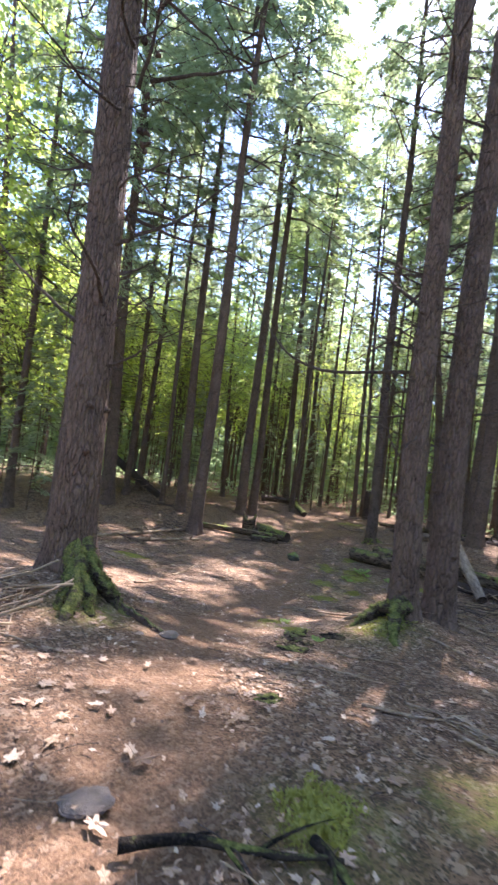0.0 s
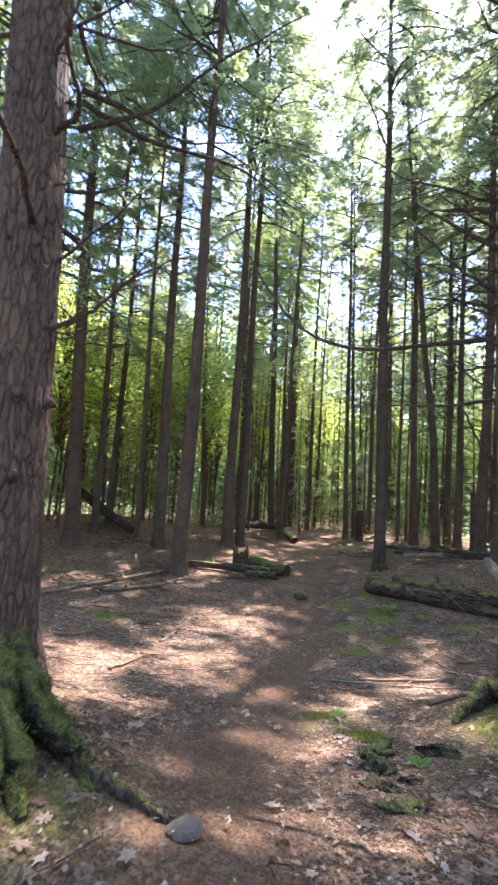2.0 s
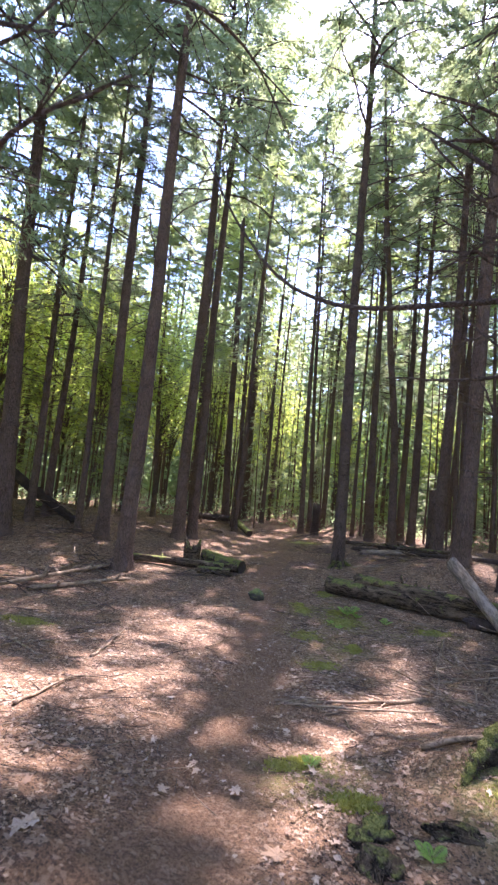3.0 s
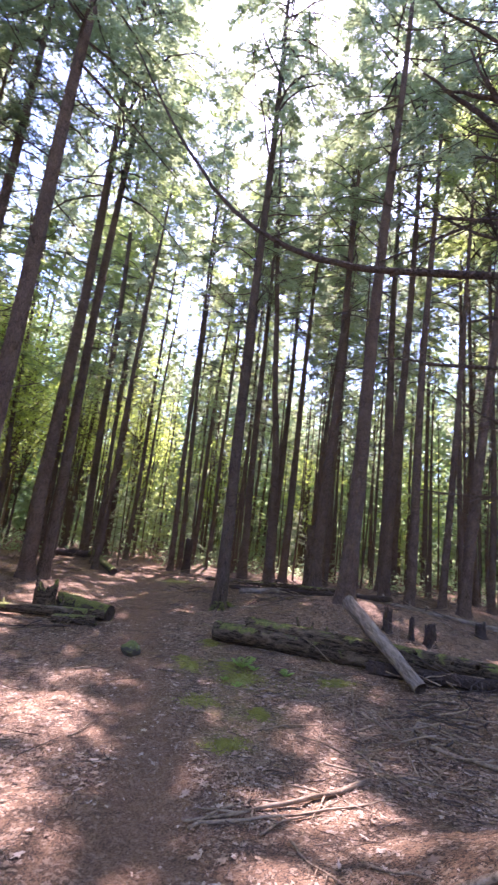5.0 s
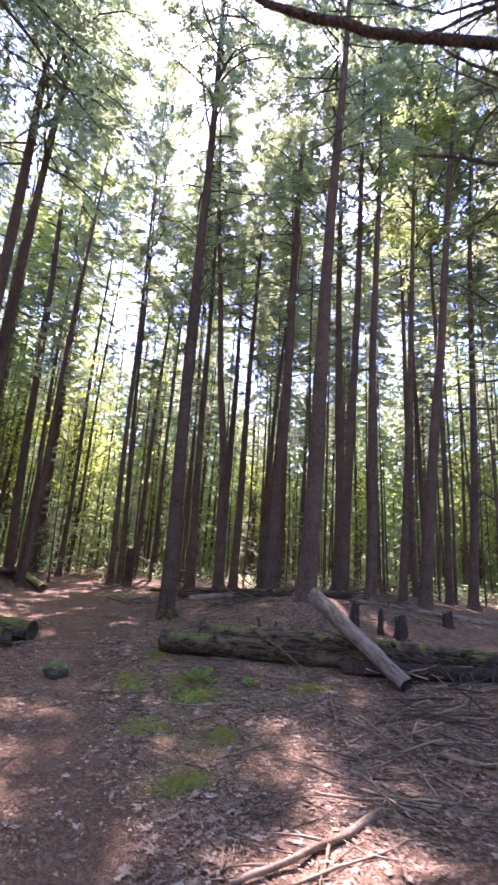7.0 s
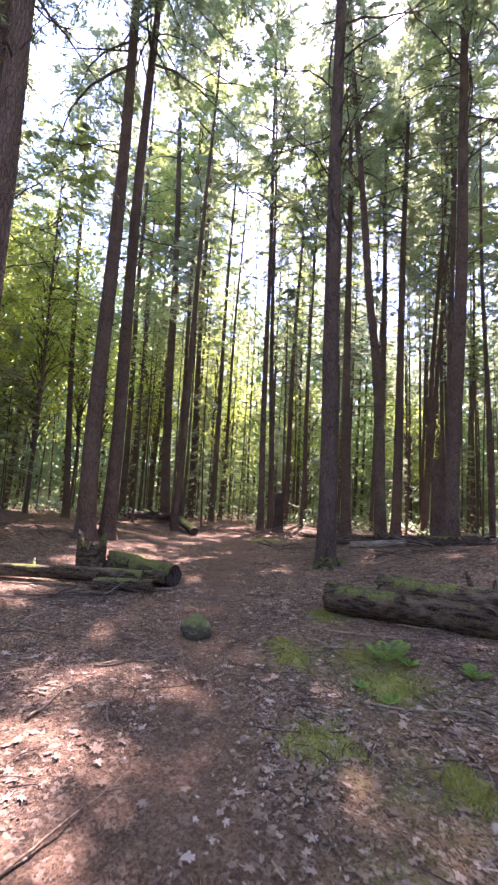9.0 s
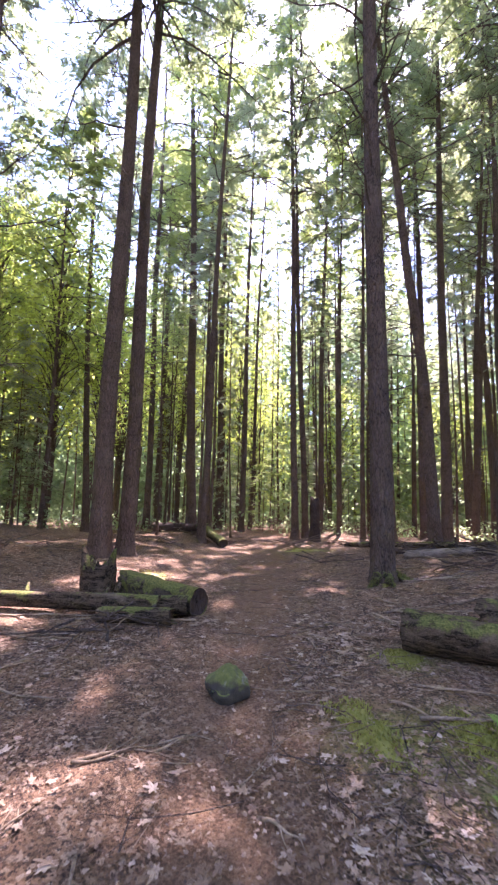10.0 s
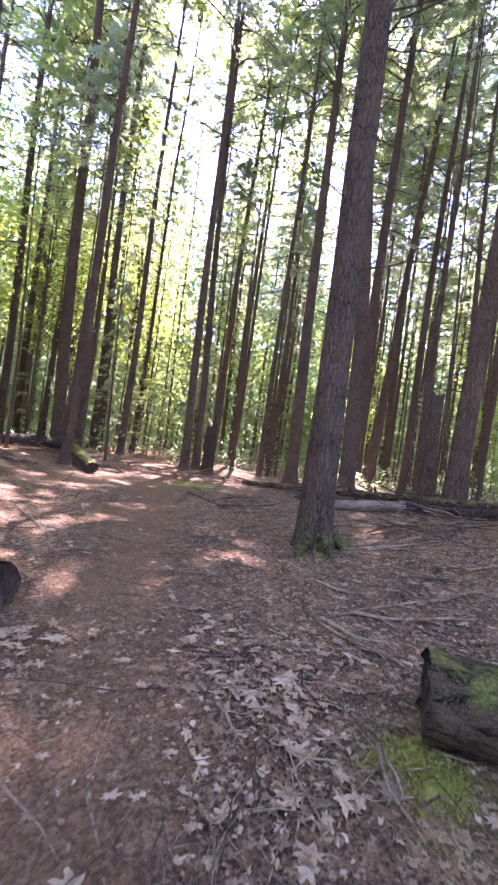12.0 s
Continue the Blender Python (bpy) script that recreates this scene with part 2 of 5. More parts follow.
def ground_material():
    m, nt, b = material("forest_floor")
    v = coords(nt, world_space=True)
    big = noise_tex(nt, v, 0.7, 4, 0.6)
    mid = noise_tex(nt, v, 6, 5, 0.65, 0.4)
    fine = noise_tex(nt, v, 45, 6, 0.75)
    vor = node(nt, "ShaderNodeTexVoronoi", Scale=30.0, Randomness=1.0)
    nt.links.new(v, vor.inputs["Vector"])
    bits = node(nt, "ShaderNodeTexVoronoi", Scale=75.0, Randomness=1.0)
    nt.links.new(v, bits.inputs["Vector"])
    col = mixed(nt, ramp(nt, mid, (0.4, (0, 0, 0)), (0.6, (1, 1, 1))), (0.034, 0.02, 0.0115), (0.27, 0.157, 0.083))
    col = mixed(nt, ramp(nt, fine, (0.4, (0, 0, 0)), (0.7, (1, 1, 1))), col, (0.39, 0.24, 0.135))
    sepc = nt.nodes.new("ShaderNodeSeparateColor")
    nt.links.new(vor.outputs["Color"], sepc.inputs[0])
    col = mixed(nt, ramp(nt, sepc.outputs[0], (0.76, (0, 0, 0)), (0.86, (0.8, 0.8, 0.8))), col, (0.5, 0.355, 0.23))
    sepb = nt.nodes.new("ShaderNodeSeparateColor")
    nt.links.new(bits.outputs["Color"], sepb.inputs[0])
    col = mixed(nt, ramp(nt, sepb.outputs[1], (0.6, (0, 0, 0)), (0.9, (0.85, 0.85, 0.85))), col, (0.035, 0.026, 0.02))
    col = mixed(nt, ramp(nt, big, (0.35, (0, 0, 0)), (0.65, (0.6, 0.6, 0.6))), col, mixed(nt, 0.5, col, (0.07, 0.05, 0.04)))
    trail = nt.nodes.new("ShaderNodeAttribute")
    trail.attribute_name = "trail"
    worn = mixed(nt, ramp(nt, fine, (0.35, (0, 0, 0)), (0.7, (1, 1, 1))), (0.12, 0.069, 0.038), (0.36, 0.212, 0.117))
    col = mixed(nt, trail.outputs["Fac"], col, mixed(nt, 0.65, col, worn))
    film = nt.nodes.new("ShaderNodeAttribute")
    film.attribute_name = "moss"
    blot = node(nt, "ShaderNodeMath")
    blot.operation = "MULTIPLY"
    nt.links.new(film.outputs["Fac"], blot.inputs[0])
    nt.links.new(ramp(nt, noise_tex(nt, v, 9, 5, 0.7), (0.36, (0, 0, 0)), (0.62, (1, 1, 1))), blot.inputs[1])
    green = mixed(nt, ramp(nt, noise_tex(nt, v, 120, 4, 0.7), (0.35, (0, 0, 0)), (0.65, (1, 1, 1))), (0.1, 0.11, 0.025), (0.34, 0.33, 0.075))
    col = mixed(nt, blot.outputs[0], col, green)
    nt.links.new(col, b.inputs["Base Color"])
    b.inputs["Roughness"].default_value = 0.95
    b.inputs["Specular IOR Level"].default_value = 0.15
    h = mixed(nt, 0.5, fine, mixed(nt, 0.5, mid, sepc.outputs[1]))
    bumped(nt, b, h, 1.0, 0.045)
    return m


GROUND = ground_material()
MOSSY_SOIL = [(3.3, 12.25, 0.75), (2.65, 13.1, 0.5), (2.25, 11.6, 0.5), (2.1, 10.2, 0.45), (4.85, 11.6, 0.55), (3.3, 12.95, 0.5), (0.55, 2.0, 0.4), (0.8, 6.8, 0.5), (2.0, 6.0, 0.6), (3.6, 14.2, 0.4), (5.9, 23.7, 1.1), (-2.6, 11.0, 0.5), (-1.45, 4.6, 0.5), (1.1, 18.0, 0.7), (6.3, 8.5, 0.6), (2.8, 10.9, 0.5), (1.35, 2.3, 0.4), (3.9, 11.7, 0.5)]

# ---------------------------------------------------------------- the ground
HILLS = [(-10, 0, 1.45), (-3, 1, 0.55), (4, 1, 1.01), (12, 2, 1.14), (-6, 8, 0.8), (0, 8, -0.47), (6, 8, -0.18), (14, 10, -0.42), (-6, 15, -0.37),
         (0, 14, -0.06), (6, 14, 0.12), (13, 17, 0.82), (-6, 23, 1.1), (1, 23, -0.22), (8, 23, 0.03), (16, 26, -0.02), (4, 33, 0.17)]
MOUNDS = [(2.5, 6.45, 0.5, 1.1), (-1.95, 5.4, 0.33, 0.9), (6.55, 8.75, 0.36, 1.8), (8.2, 15.4, 0.42, 3.0)]
TRAIL = [(0.0, -4.0), (-0.2, 0.0), (-0.4, 3.0), (-0.5, 4.8), (0.2, 7.5), (1.1, 10.0), (1.6, 12.6), (2.3, 15.5), (3.2, 18.6), (5.0, 24.0), (6.5, 28.0), (9.0, 40.0)]


def level(x, y):
    """Height of the forest floor."""
    x, y = np.asarray(x, float), np.asarray(y, float)
    z = 0.17 + 0 * x
    for a, b, k in HILLS:
        z = z + k * np.exp(-((x - a) ** 2 + (y - b) ** 2) / 40.5)
    for a, b, k, s in MOUNDS:
        z = z + k * np.exp(-((x - a) ** 2 + (y - b) ** 2) / s)
    z = z + 0.012 * np.sin(3.1 * x + 1.7 * y) * np.sin(2.3 * y - 1.1 * x) + 0.008 * np.sin(7.3 * x - 2.0 * y + 1) * np.sin(6.1 * y + 3.0 * x)
    return z


def trail_distance(x, y):
    best = np.full(np.shape(x), 1e9)
    for (ax, ay), (bx, by) in zip(TRAIL, TRAIL[1:]):
        dx, dy = bx - ax, by - ay
        s = np.clip(((x - ax) * dx + (y - ay) * dy) / (dx * dx + dy * dy), 0, 1)
        best = np.minimum(best, np.hypot(x - ax - s * dx, y - ay - s * dy))
    return best


def spread(lo, hi, step, far):
    inner = np.arange(lo, hi + step / 2, step)
    out = [step]
    while sum(out) < far:
        out.append(out[-1] * 1.25)
    out = np.cumsum(out)
    return np.concatenate([lo - out[::-1], inner, hi + out])


def build_ground():
    xs, ys = spread(-5, 9, 0.09, 600), spread(0.5, 21, 0.09, 600)
    gx, gy = np.meshgrid(xs, ys)
    gz = level(gx, gy)
    near = (gx > -7) & (gx < 12) & (gy > 0) & (gy < 26)
    gz = gz + near * rng.normal(0, 0.006, gx.shape)
    worn = np.clip(1.15 - trail_distance(gx, gy) / 0.75, 0, 1)
    gz = gz - 0.03 * worn
    b = Build()
    nx, ny = len(xs), len(ys)
    idx = np.arange(nx * ny).reshape(ny, nx)
    faces = np.stack([idx[:-1, :-1], idx[:-1, 1:], idx[1:, 1:], idx[1:, :-1]], -1).reshape(-1, 4).tolist()
    b.add(np.stack([gx, gy, gz], -1).reshape(-1, 3), faces)
    me = b.mesh("ground", GROUND)
    me.attributes.new("trail", "FLOAT", "POINT").data.foreach_set("value", worn.ravel())
    film = sum(np.exp(-((gx - x) ** 2 + (gy - y) ** 2) / (0.55 * s * s)) for x, y, s in MOSSY_SOIL)
    me.attributes.new("moss", "FLOAT", "POINT").data.foreach_set("value", np.clip(film * 0.9, 0, 0.9).ravel())
    return thing("ground", "brown forest floor of needles, dry leaves and a worn trail", "ground", kind="structure", me=me)


ground = build_ground()


def at(x, y, dz=0.0):
    return float(level(x, y)) + dz


# ---------------------------------------------------------------- trees
def trunk_mesh(height, dia, lean, seed, sides=14, rings=26, flare=0.9, rough=0.03, bend=0.0, material_=BARK):
    """A tapered trunk with flared roots, a slow sway and ridged bark."""
    r = np.random.default_rng(seed)
    z = np.concatenate([[-0.35, 0.0], height * np.linspace(0.006, 1, rings) ** 1.6])
    ang = np.linspace(0, 2 * np.pi, sides, endpoint=False)
    ph = r.uniform(0, 6.28, 6)
    sway = 0.05 * np.sin(z[:, None] * np.array((0.35, 0.3)) + ph[:2]) * np.clip(z[:, None] / 3, 0, 1)
    cx = lean[0] * z + sway[:, 0] + bend * np.sin(np.clip(z / 9, 0, 1) * np.pi)
    cy = lean[1] * z + sway[:, 1]
    taper = 0.5 * dia * np.clip(1.0 - z / height * 0.97, 0.02, 1) ** 0.8
    zz = np.clip(z, 0, None)[:, None]
    roots = 0.55 + 0.3 * np.cos(4 * ang + ph[2]) + 0.25 * np.cos(7 * ang + ph[3])
    rad = taper[:, None] * (1 + flare * roots * np.exp(-zz / (0.55 * dia)) + 0.12 * np.exp(-zz / 1.2))
    ridge = np.sin(ang * max(3, sides // 3) + ph[4] + 1.3 * np.sin(zz * 1.1 + ph[5]))
    rad = rad * (1 + rough * ridge + rough * 0.6 * r.normal(size=rad.shape))
    v = np.stack([cx[:, None] + rad * np.cos(ang), cy[:, None] + rad * np.sin(ang), np.broadcast_to(z[:, None], rad.shape)], -1)
    k = len(z)
    faces = [(i * sides + j, i * sides + (j + 1) % sides, (i + 1) * sides + (j + 1) % sides, (i + 1) * sides + j) for i in range(k - 1) for j in range(sides)]
    faces.append(tuple((k - 1) * sides + j for j in range(sides)))
    b = Build()
    b.add(v.reshape(-1, 3), faces)
    return b.mesh("trunk", material_)


def dead_branch_mesh(seed, length=1.0, rad=0.012, rise=0.0, twigs=4):
    """A bare, crooked dead branch along +x with side twigs."""
    r = np.random.default_rng(seed)
    s = np.linspace(0, 1, 7)
    y = np.cumsum(r.normal(0, 0.03, 7)) * length
    z = (rise * s + r.uniform(-0.25, 0.3) * s ** 2 + np.cumsum(r.normal(0, 0.015, 7))) * length
    y, z = y - y[0], z - z[0]
    pts = np.stack([s * length, y, z], -1)
    b = Build()
    b.tube(pts, rad * (1 - 0.8 * s), 5)
    for _ in range(twigs):
        i = r.integers(2, 6)
        d = np.array((r.uniform(0.3, 0.9), r.choice((-1, 1)) * r.uniform(0.3, 0.9), r.uniform(-0.5, 0.35)))
        t = np.linspace(0, 1, 4)[:, None]
        tw = pts[i] + d * t * length * r.uniform(0.15, 0.4) + np.array((0, 0, -0.05)) * t * t
        b.tube(tw, rad * 0.4 * (1 - 0.8 * t[:, 0]), 4)
    return b.mesh("branch", TWIG)


def crown_mesh(seed, height, reach, limbs, twigs, per_twig, size, needle, low=0.0, round_=4):
    """Drooping hemlock limbs with flat lacy sprays, longest low down."""
    r = np.random.default_rng(seed)
    b = Build()
    cen, alo, acr = [], [], []
    for i in range(limbs):
        h = (i + r.uniform(0, 1)) / limbs
        z0 = height * (low + (1 - low) * h ** 0.75)
        ln = reach * (1.02 - h) ** 0.4 * r.uniform(0.5, 1.15)
        a = r.uniform(0, 2 * np.pi)
        d = np.array((np.cos(a), np.sin(a), 0))
        w = np.array((-d[1], d[0], 0))
        up, droop = r.uniform(0.0, 0.45), r.uniform(0.25, 0.6)
        s = np.linspace(0, 1, 6 if round_ > 3 else 4)[:, None]
        pts = np.array((0, 0, z0)) + d * s * ln + np.array((0, 0, 1.0)) * (up * s - droop * s ** 2) * ln + w * 0.08 * ln * np.sin(s * 4 + a)
        b.tube(pts, 0.022 * ln ** 0.6 * (1 - 0.85 * s[:, 0]), round_, 0, cap=False)
        t = r.uniform(0.18, 1.0, twigs)
        base = np.stack([np.interp(t, s[:, 0], pts[:, k]) for k in range(3)], -1)
        sgn = r.choice((-1.0, 1.0), twigs)[:, None]
        tl = (0.34 * ln * (1.12 - t) * r.uniform(0.6, 1.3, twigs) + 0.12)[:, None]
        dr = d * r.uniform(0.35, 0.9, (twigs, 1)) + w * sgn * r.uniform(0.5, 1.0, (twigs, 1)) + np.array((0, 0, -1.0)) * r.uniform(0.0, 0.45, (twigs, 1))
        u = r.uniform(0.05, 1, (twigs, per_twig, 1))
        c = base[:, None] + dr[:, None] * tl[:, None] * u + np.array((0, 0, -0.12)) * u ** 2
        n = twigs * per_twig
        c = c.reshape(-1, 3) + r.normal(0, 0.035, (n, 3))
        al = np.repeat(dr, per_twig, 0) + r.normal(0, 0.55, (n, 3)) * np.array((1, 1, 0.5))
        al /= np.linalg.norm(al, axis=1, keepdims=True)
        nrm = np.array((0, 0, 1.0)) + r.normal(0, 0.45, (n, 3))
        ac = np.cross(al, nrm)
        ac /= np.linalg.norm(ac, axis=1, keepdims=True) + 1e-9
        k = r.uniform(0.6, 1.3, (n, 1)) * size
        cen.append(c), alo.append(al * k), acr.append(ac * k * 0.22)
    b.wedges(np.concatenate(cen), np.concatenate(alo), np.concatenate(acr), 1)
    return b.mesh("crown", TWIG, needle, smooth=False)


BRANCHES = [dead_branch_mesh(100 + i, 1.0, 0.012, rise, tw + 2) for i, (rise, tw) in enumerate([(0.25, 4), (0.0, 5), (-0.15, 3), (0.45, 4), (-0.3, 5), (0.1, 2), (0.35, 6)])]


def twig_spray_mesh(seed, count):
    """Fine dead twigs that stand out all round a bare trunk, over ten metres of it."""
    r = np.random.default_rng(seed)
    b = Build()
    s = np.linspace(0, 1, 4)[:, None]
    for i in range(count):
        z, a = 10 * (i + r.random()) / count, r.uniform(0, 6.28)
        d, w = np.array((math.cos(a), math.sin(a), r.uniform(-0.35, 0.35))), np.array((-math.sin(a), math.cos(a), 0))
        ln = r.uniform(0.3, 1.0) * (0.6 + 0.09 * z)
        pts = np.array((0, 0, z)) + d * (0.05 + s * ln) + np.array((0, 0, r.uniform(-0.3, 0.15))) * ln * s ** 2 + w * 0.1 * ln * np.sin(s * 3 + a)
        b.tube(pts, 0.009 * (1.1 - 0.8 * s[:, 0]), 3, cap=False)
        for _ in range(3):
            k = r.integers(1, 4)
            e = d * r.uniform(0.4, 1.0) + w * r.choice((-1, 1)) * r.uniform(0.4, 1.0) + np.array((0, 0, r.uniform(-0.4, 0.2)))
            b.tube(pts[k] + e * np.array((0.0, 0.5, 1.0))[:, None] * ln * r.uniform(0.2, 0.45), np.array((0.005, 0.004, 0.002)), 3, cap=False)
    return b.mesh("twig_spray", TWIG)


TWIG_SPRAYS = [twig_spray_mesh(170 + i, 34) for i in range(4)]
TWIG_SPRAYS_NEAR = [twig_spray_mesh(180 + i, 95) for i in range(3)]
CROWN_HEIGHT = 13.0
CROWNS = [crown_mesh(200 + i, CROWN_HEIGHT, 2.8, 64, 28, 13, 0.094, NEEDLES) for i in range(3)]
CROWNS_WIDE = [crown_mesh(260 + i, CROWN_HEIGHT, 3.7, 64, 36, 13, 0.09, NEEDLES) for i in range(2)]
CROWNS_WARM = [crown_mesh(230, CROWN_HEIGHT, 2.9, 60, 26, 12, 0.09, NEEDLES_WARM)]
CROWNS_FAR = [crown_mesh(240 + i, CROWN_HEIGHT, 3.0, 44, 14, 8, 0.18, mat, round_=3) for i, mat in enumerate((NEEDLES_LIT, NEEDLES, NEEDLES_WARM))]


def conifer(x, y, dia, height=28.0, lean=(0.0, 0.0), crown_at=9.0, branches=14, far=False, warm=False, sides=14, rings=26, mossy=False, bend=0.0, reach=1.0,
            label="tall straight hemlock with bare lower trunk and dead branches", group="hemlocks of the stand", low_branch=2.2):
    seed = int(abs(x * 131 + y * 977)) % 100000
    if x > -5 and height > 20:
        crown_at = max(crown_at + 4.0, 0.47 * height)
    r = np.random.default_rng(seed)
    tree = thing("hemlock_tree", label, "tree", group, m=pose(x, y, at(x, y), 0, 0, 0))
    part("trunk", trunk_mesh(height, dia, lean, seed, sides, rings, 0.55 if dia > 0.2 else 0.35, 0.03, bend, BARK_MOSSY if mossy else BARK), tree)
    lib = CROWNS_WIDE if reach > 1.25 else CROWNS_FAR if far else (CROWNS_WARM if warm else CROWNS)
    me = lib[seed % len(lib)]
    sc = (height + 0.5 - crown_at) / CROWN_HEIGHT
    wide = (reach / 1.35 if reach > 1.25 else reach) * r.uniform(0.85, 1.15)
    part("crown", me, tree, "", Matrix.LocRotScale((lean[0] * crown_at, lean[1] * crown_at, crown_at), Euler((-lean[1], lean[0], r.uniform(0, 6.28))), (wide, wide, sc)))
    for _ in range(branches if far else int(branches * 1.5)):
        z = r.uniform(low_branch, crown_at + 2.0)
        a = r.uniform(0, 6.28)
        k = r.uniform(0.4, 1.3) * (0.7 + 1.0 * z / 9) * (0.7 if dia < 0.2 else 1.0)
        rad = 0.42 * dia * (1 - z / height) ** 0.8
        bx = bend * math.sin(min(z / 9, 1) * math.pi)
        part("branch", BRANCHES[r.integers(len(BRANCHES))], tree, "", Matrix.LocRotScale((lean[0] * z + bx + rad * math.cos(a), lean[1] * z + rad * math.sin(a), z), Euler((r.uniform(-0.5, 0.5), r.uniform(-0.35, 0.15), a)), (k, k, k)))
    twig_top = crown_at + 1.5
    twigs = part("twig_spray", TWIG_SPRAYS[seed % 4] if far else TWIG_SPRAYS_NEAR[seed % 3], tree, "", Matrix.LocRotScale((lean[0] * 2, lean[1] * 2, 2.0), Euler((-lean[1], lean[0], r.uniform(0, 6.28))), (0.9, 0.9, (twig_top - 2.0) / 10)))
    tagged(twigs, "thin bare dead twigs", kind="stuff")
    return tree


def limb(tree, points, r0, r1=0.006, twigs=5, seed=1, dz=0.0):
    """One large dead limb with its own shape, given in the world."""
    r = np.random.default_rng(seed)
    pts = np.array(points, float)
    s = np.linspace(0, 1, len(pts))
    t = np.linspace(0, 1, 4 * len(pts))
    fine = np.stack([np.interp(t, s, pts[:, k]) for k in range(3)], -1)
    for _ in range(3):
        fine[1:-1] = (fine[:-2] + fine[1:-1] + fine[2:]) / 3
    fine[1:-1] += r.normal(0, 0.006, fine[1:-1].shape)
    b = Build()
    o = np.array(tree.matrix_basis.translation)
    b.tube(fine - o, r0 + (r1 - r0) * t, 8, rough=0.06)
    for _ in range(twigs):
        i = r.integers(len(t) // 3, len(t) - 1)
        d = fine[i] - fine[i - 1]
        d = d / np.linalg.norm(d) + r.normal(0, 0.6, 3)
        u = np.linspace(0, 1, 5)[:, None]
        b.tube(fine[i] - o + d * u * r.uniform(0.15, 0.6) + np.array((0, 0, -0.08)) * u * u, 0.005 * (1.1 - u[:, 0]), 4)
    return part("branch", b.mesh("branch", TWIG), tree)


# the big trees beside the trail
big_l = conifer(-2.02, 5.42, 0.5, 28, (-0.034, 0.0), 8.5, 26, sides=44, rings=70, low_branch=2.3, reach=1.5,
                label="thick old hemlock with furrowed bark and a mossy forked root", group="large hemlocks beside the trail")
big_r = conifer(2.38, 6.27, 0.36, 28, (-0.01, -0.005), 8.0, 12, sides=44, rings=70, low_branch=2.0, reach=1.5,
                label="thick dark hemlock with long bare limbs, one of a pair", group="large hemlocks beside the trail")
big_t = conifer(3.05, 6.66, 0.42, 28, (0.012, 0.0), 9.5, 12, sides=40, rings=60, low_branch=2.0, reach=1.0,
                label="thick furrowed hemlock grown close against its twin", group="large hemlocks beside the trail")
big_n = conifer(6.62, 8.75, 0.42, 28, (0.0, 0.0), 9.5, 30, sides=36, rings=60, mossy=True, low_branch=1.6, reach=1.0,
                label="thick hemlock with mossy foot and many thin dead branches", group="large hemlocks beside the trail")


def dead_limbs(tree, count, z0, z1, radius, seed, longest=1.3):
    """Stout bare limbs, snapped stubs and knots round a big trunk."""
    r = np.random.default_rng(seed)
    o = tree.matrix_basis.translation
    for i in range(count):
        z, a = o.z + z0 + (z1 - z0) * (i + r.random()) / count, r.uniform(0, 6.28)
        ln = r.uniform(0.35, 1.0) * longest
        d, w, rise, curl = Vector((math.cos(a), math.sin(a), 0)), Vector((-math.sin(a), math.cos(a), 0)), r.uniform(-0.25, 0.6), r.uniform(-0.3, 0.5)
        pts = [o.xy.to_3d() + Vector((0, 0, z)) + d * (radius * 0.8 + ln * s) + w * 0.15 * ln * math.sin(3 * s) * r.uniform(-1, 1) + Vector((0, 0, ln * (rise * s + curl * s * s))) for s in (0, 0.3, 0.6, 1.0)]
        limb(tree, pts, r.uniform(0.012, 0.017) + 0.006 * ln, 0.005, r.integers(4, 9), seed * 50 + i)
    for i in range(count):
        z, a = z0 * 0.4 + (z1 - z0 * 0.4) * r.random(), r.uniform(0, 6.28)
        d = np.array((math.cos(a), math.sin(a), r.uniform(-0.1, 0.5)))
        b = Build()
        t = np.linspace(0, 1, 5)[:, None]
        b.tube(np.array((0, 0, z)) + d * (radius * 0.82 + t * r.uniform(0.04, 0.14)), 0.045 * (1.15 - 0.75 * t[:, 0] ** 0.5), 9, rough=0.1)
        part("knot", b.mesh("knot", BARK), tree)


dead_limbs(big_l, 26, 2.4, 8.5, 0.24, 1, 2.3)
dead_limbs(big_t, 14, 2.2, 7.5, 0.21, 2, 1.3)
dead_limbs(big_r, 9, 1.9, 7.5, 0.2, 3, 0.8)
dead_limbs(big_n, 24, 1.5, 7.5, 0.2, 4, 1.6)


def limb_r(rz, r0, seed, az=303.0, twigs=4):
    a = radians(az)
    limb(big_r, [(2.42 + r * math.sin(a), 6.38 + r * math.cos(a), z - 0.12) for r, z in rz], r0, 0.007, twigs, seed)


limb_r([(0.0, 4.58), (1.1, 4.58), (1.66, 4.6), (2.25, 4.82), (2.7, 5.25), (3.1, 5.85), (3.6, 6.75)], 0.031, 1, twigs=5)
limb_r([(0.0, 4.3), (0.4, 4.27), (0.75, 4.18)], 0.024, 2, 298)
limb_r([(0.0, 3.95), (0.7, 3.88), (1.3, 3.92)], 0.022, 3, 305, 1)
limb_r([(0.0, 6.0), (0.55, 6.1), (0.95, 6.2)], 0.036, 4, 301, 3)
limb_r([(0.0, 5.4), (0.5, 5.85), (1.1, 6.4)], 0.04, 5, 303)
limb_r([(0.0, 6.1), (0.3, 5.65), (0.45, 5.52), (0.72, 5.52)], 0.032, 6, 298, 2)
limb_r([(0.0, 5.45), (0.7, 5.05), (1.35, 4.75)], 0.018, 7, 309)
limb_r([(0.0, 3.2), (0.28, 3.3), (0.45, 3.62), (0.55, 3.9)], 0.02, 8, 288, 1)
limb_r([(0.0, 4.95), (0.65, 5.2), (1.2, 5.7)], 0.018, 9, 268)

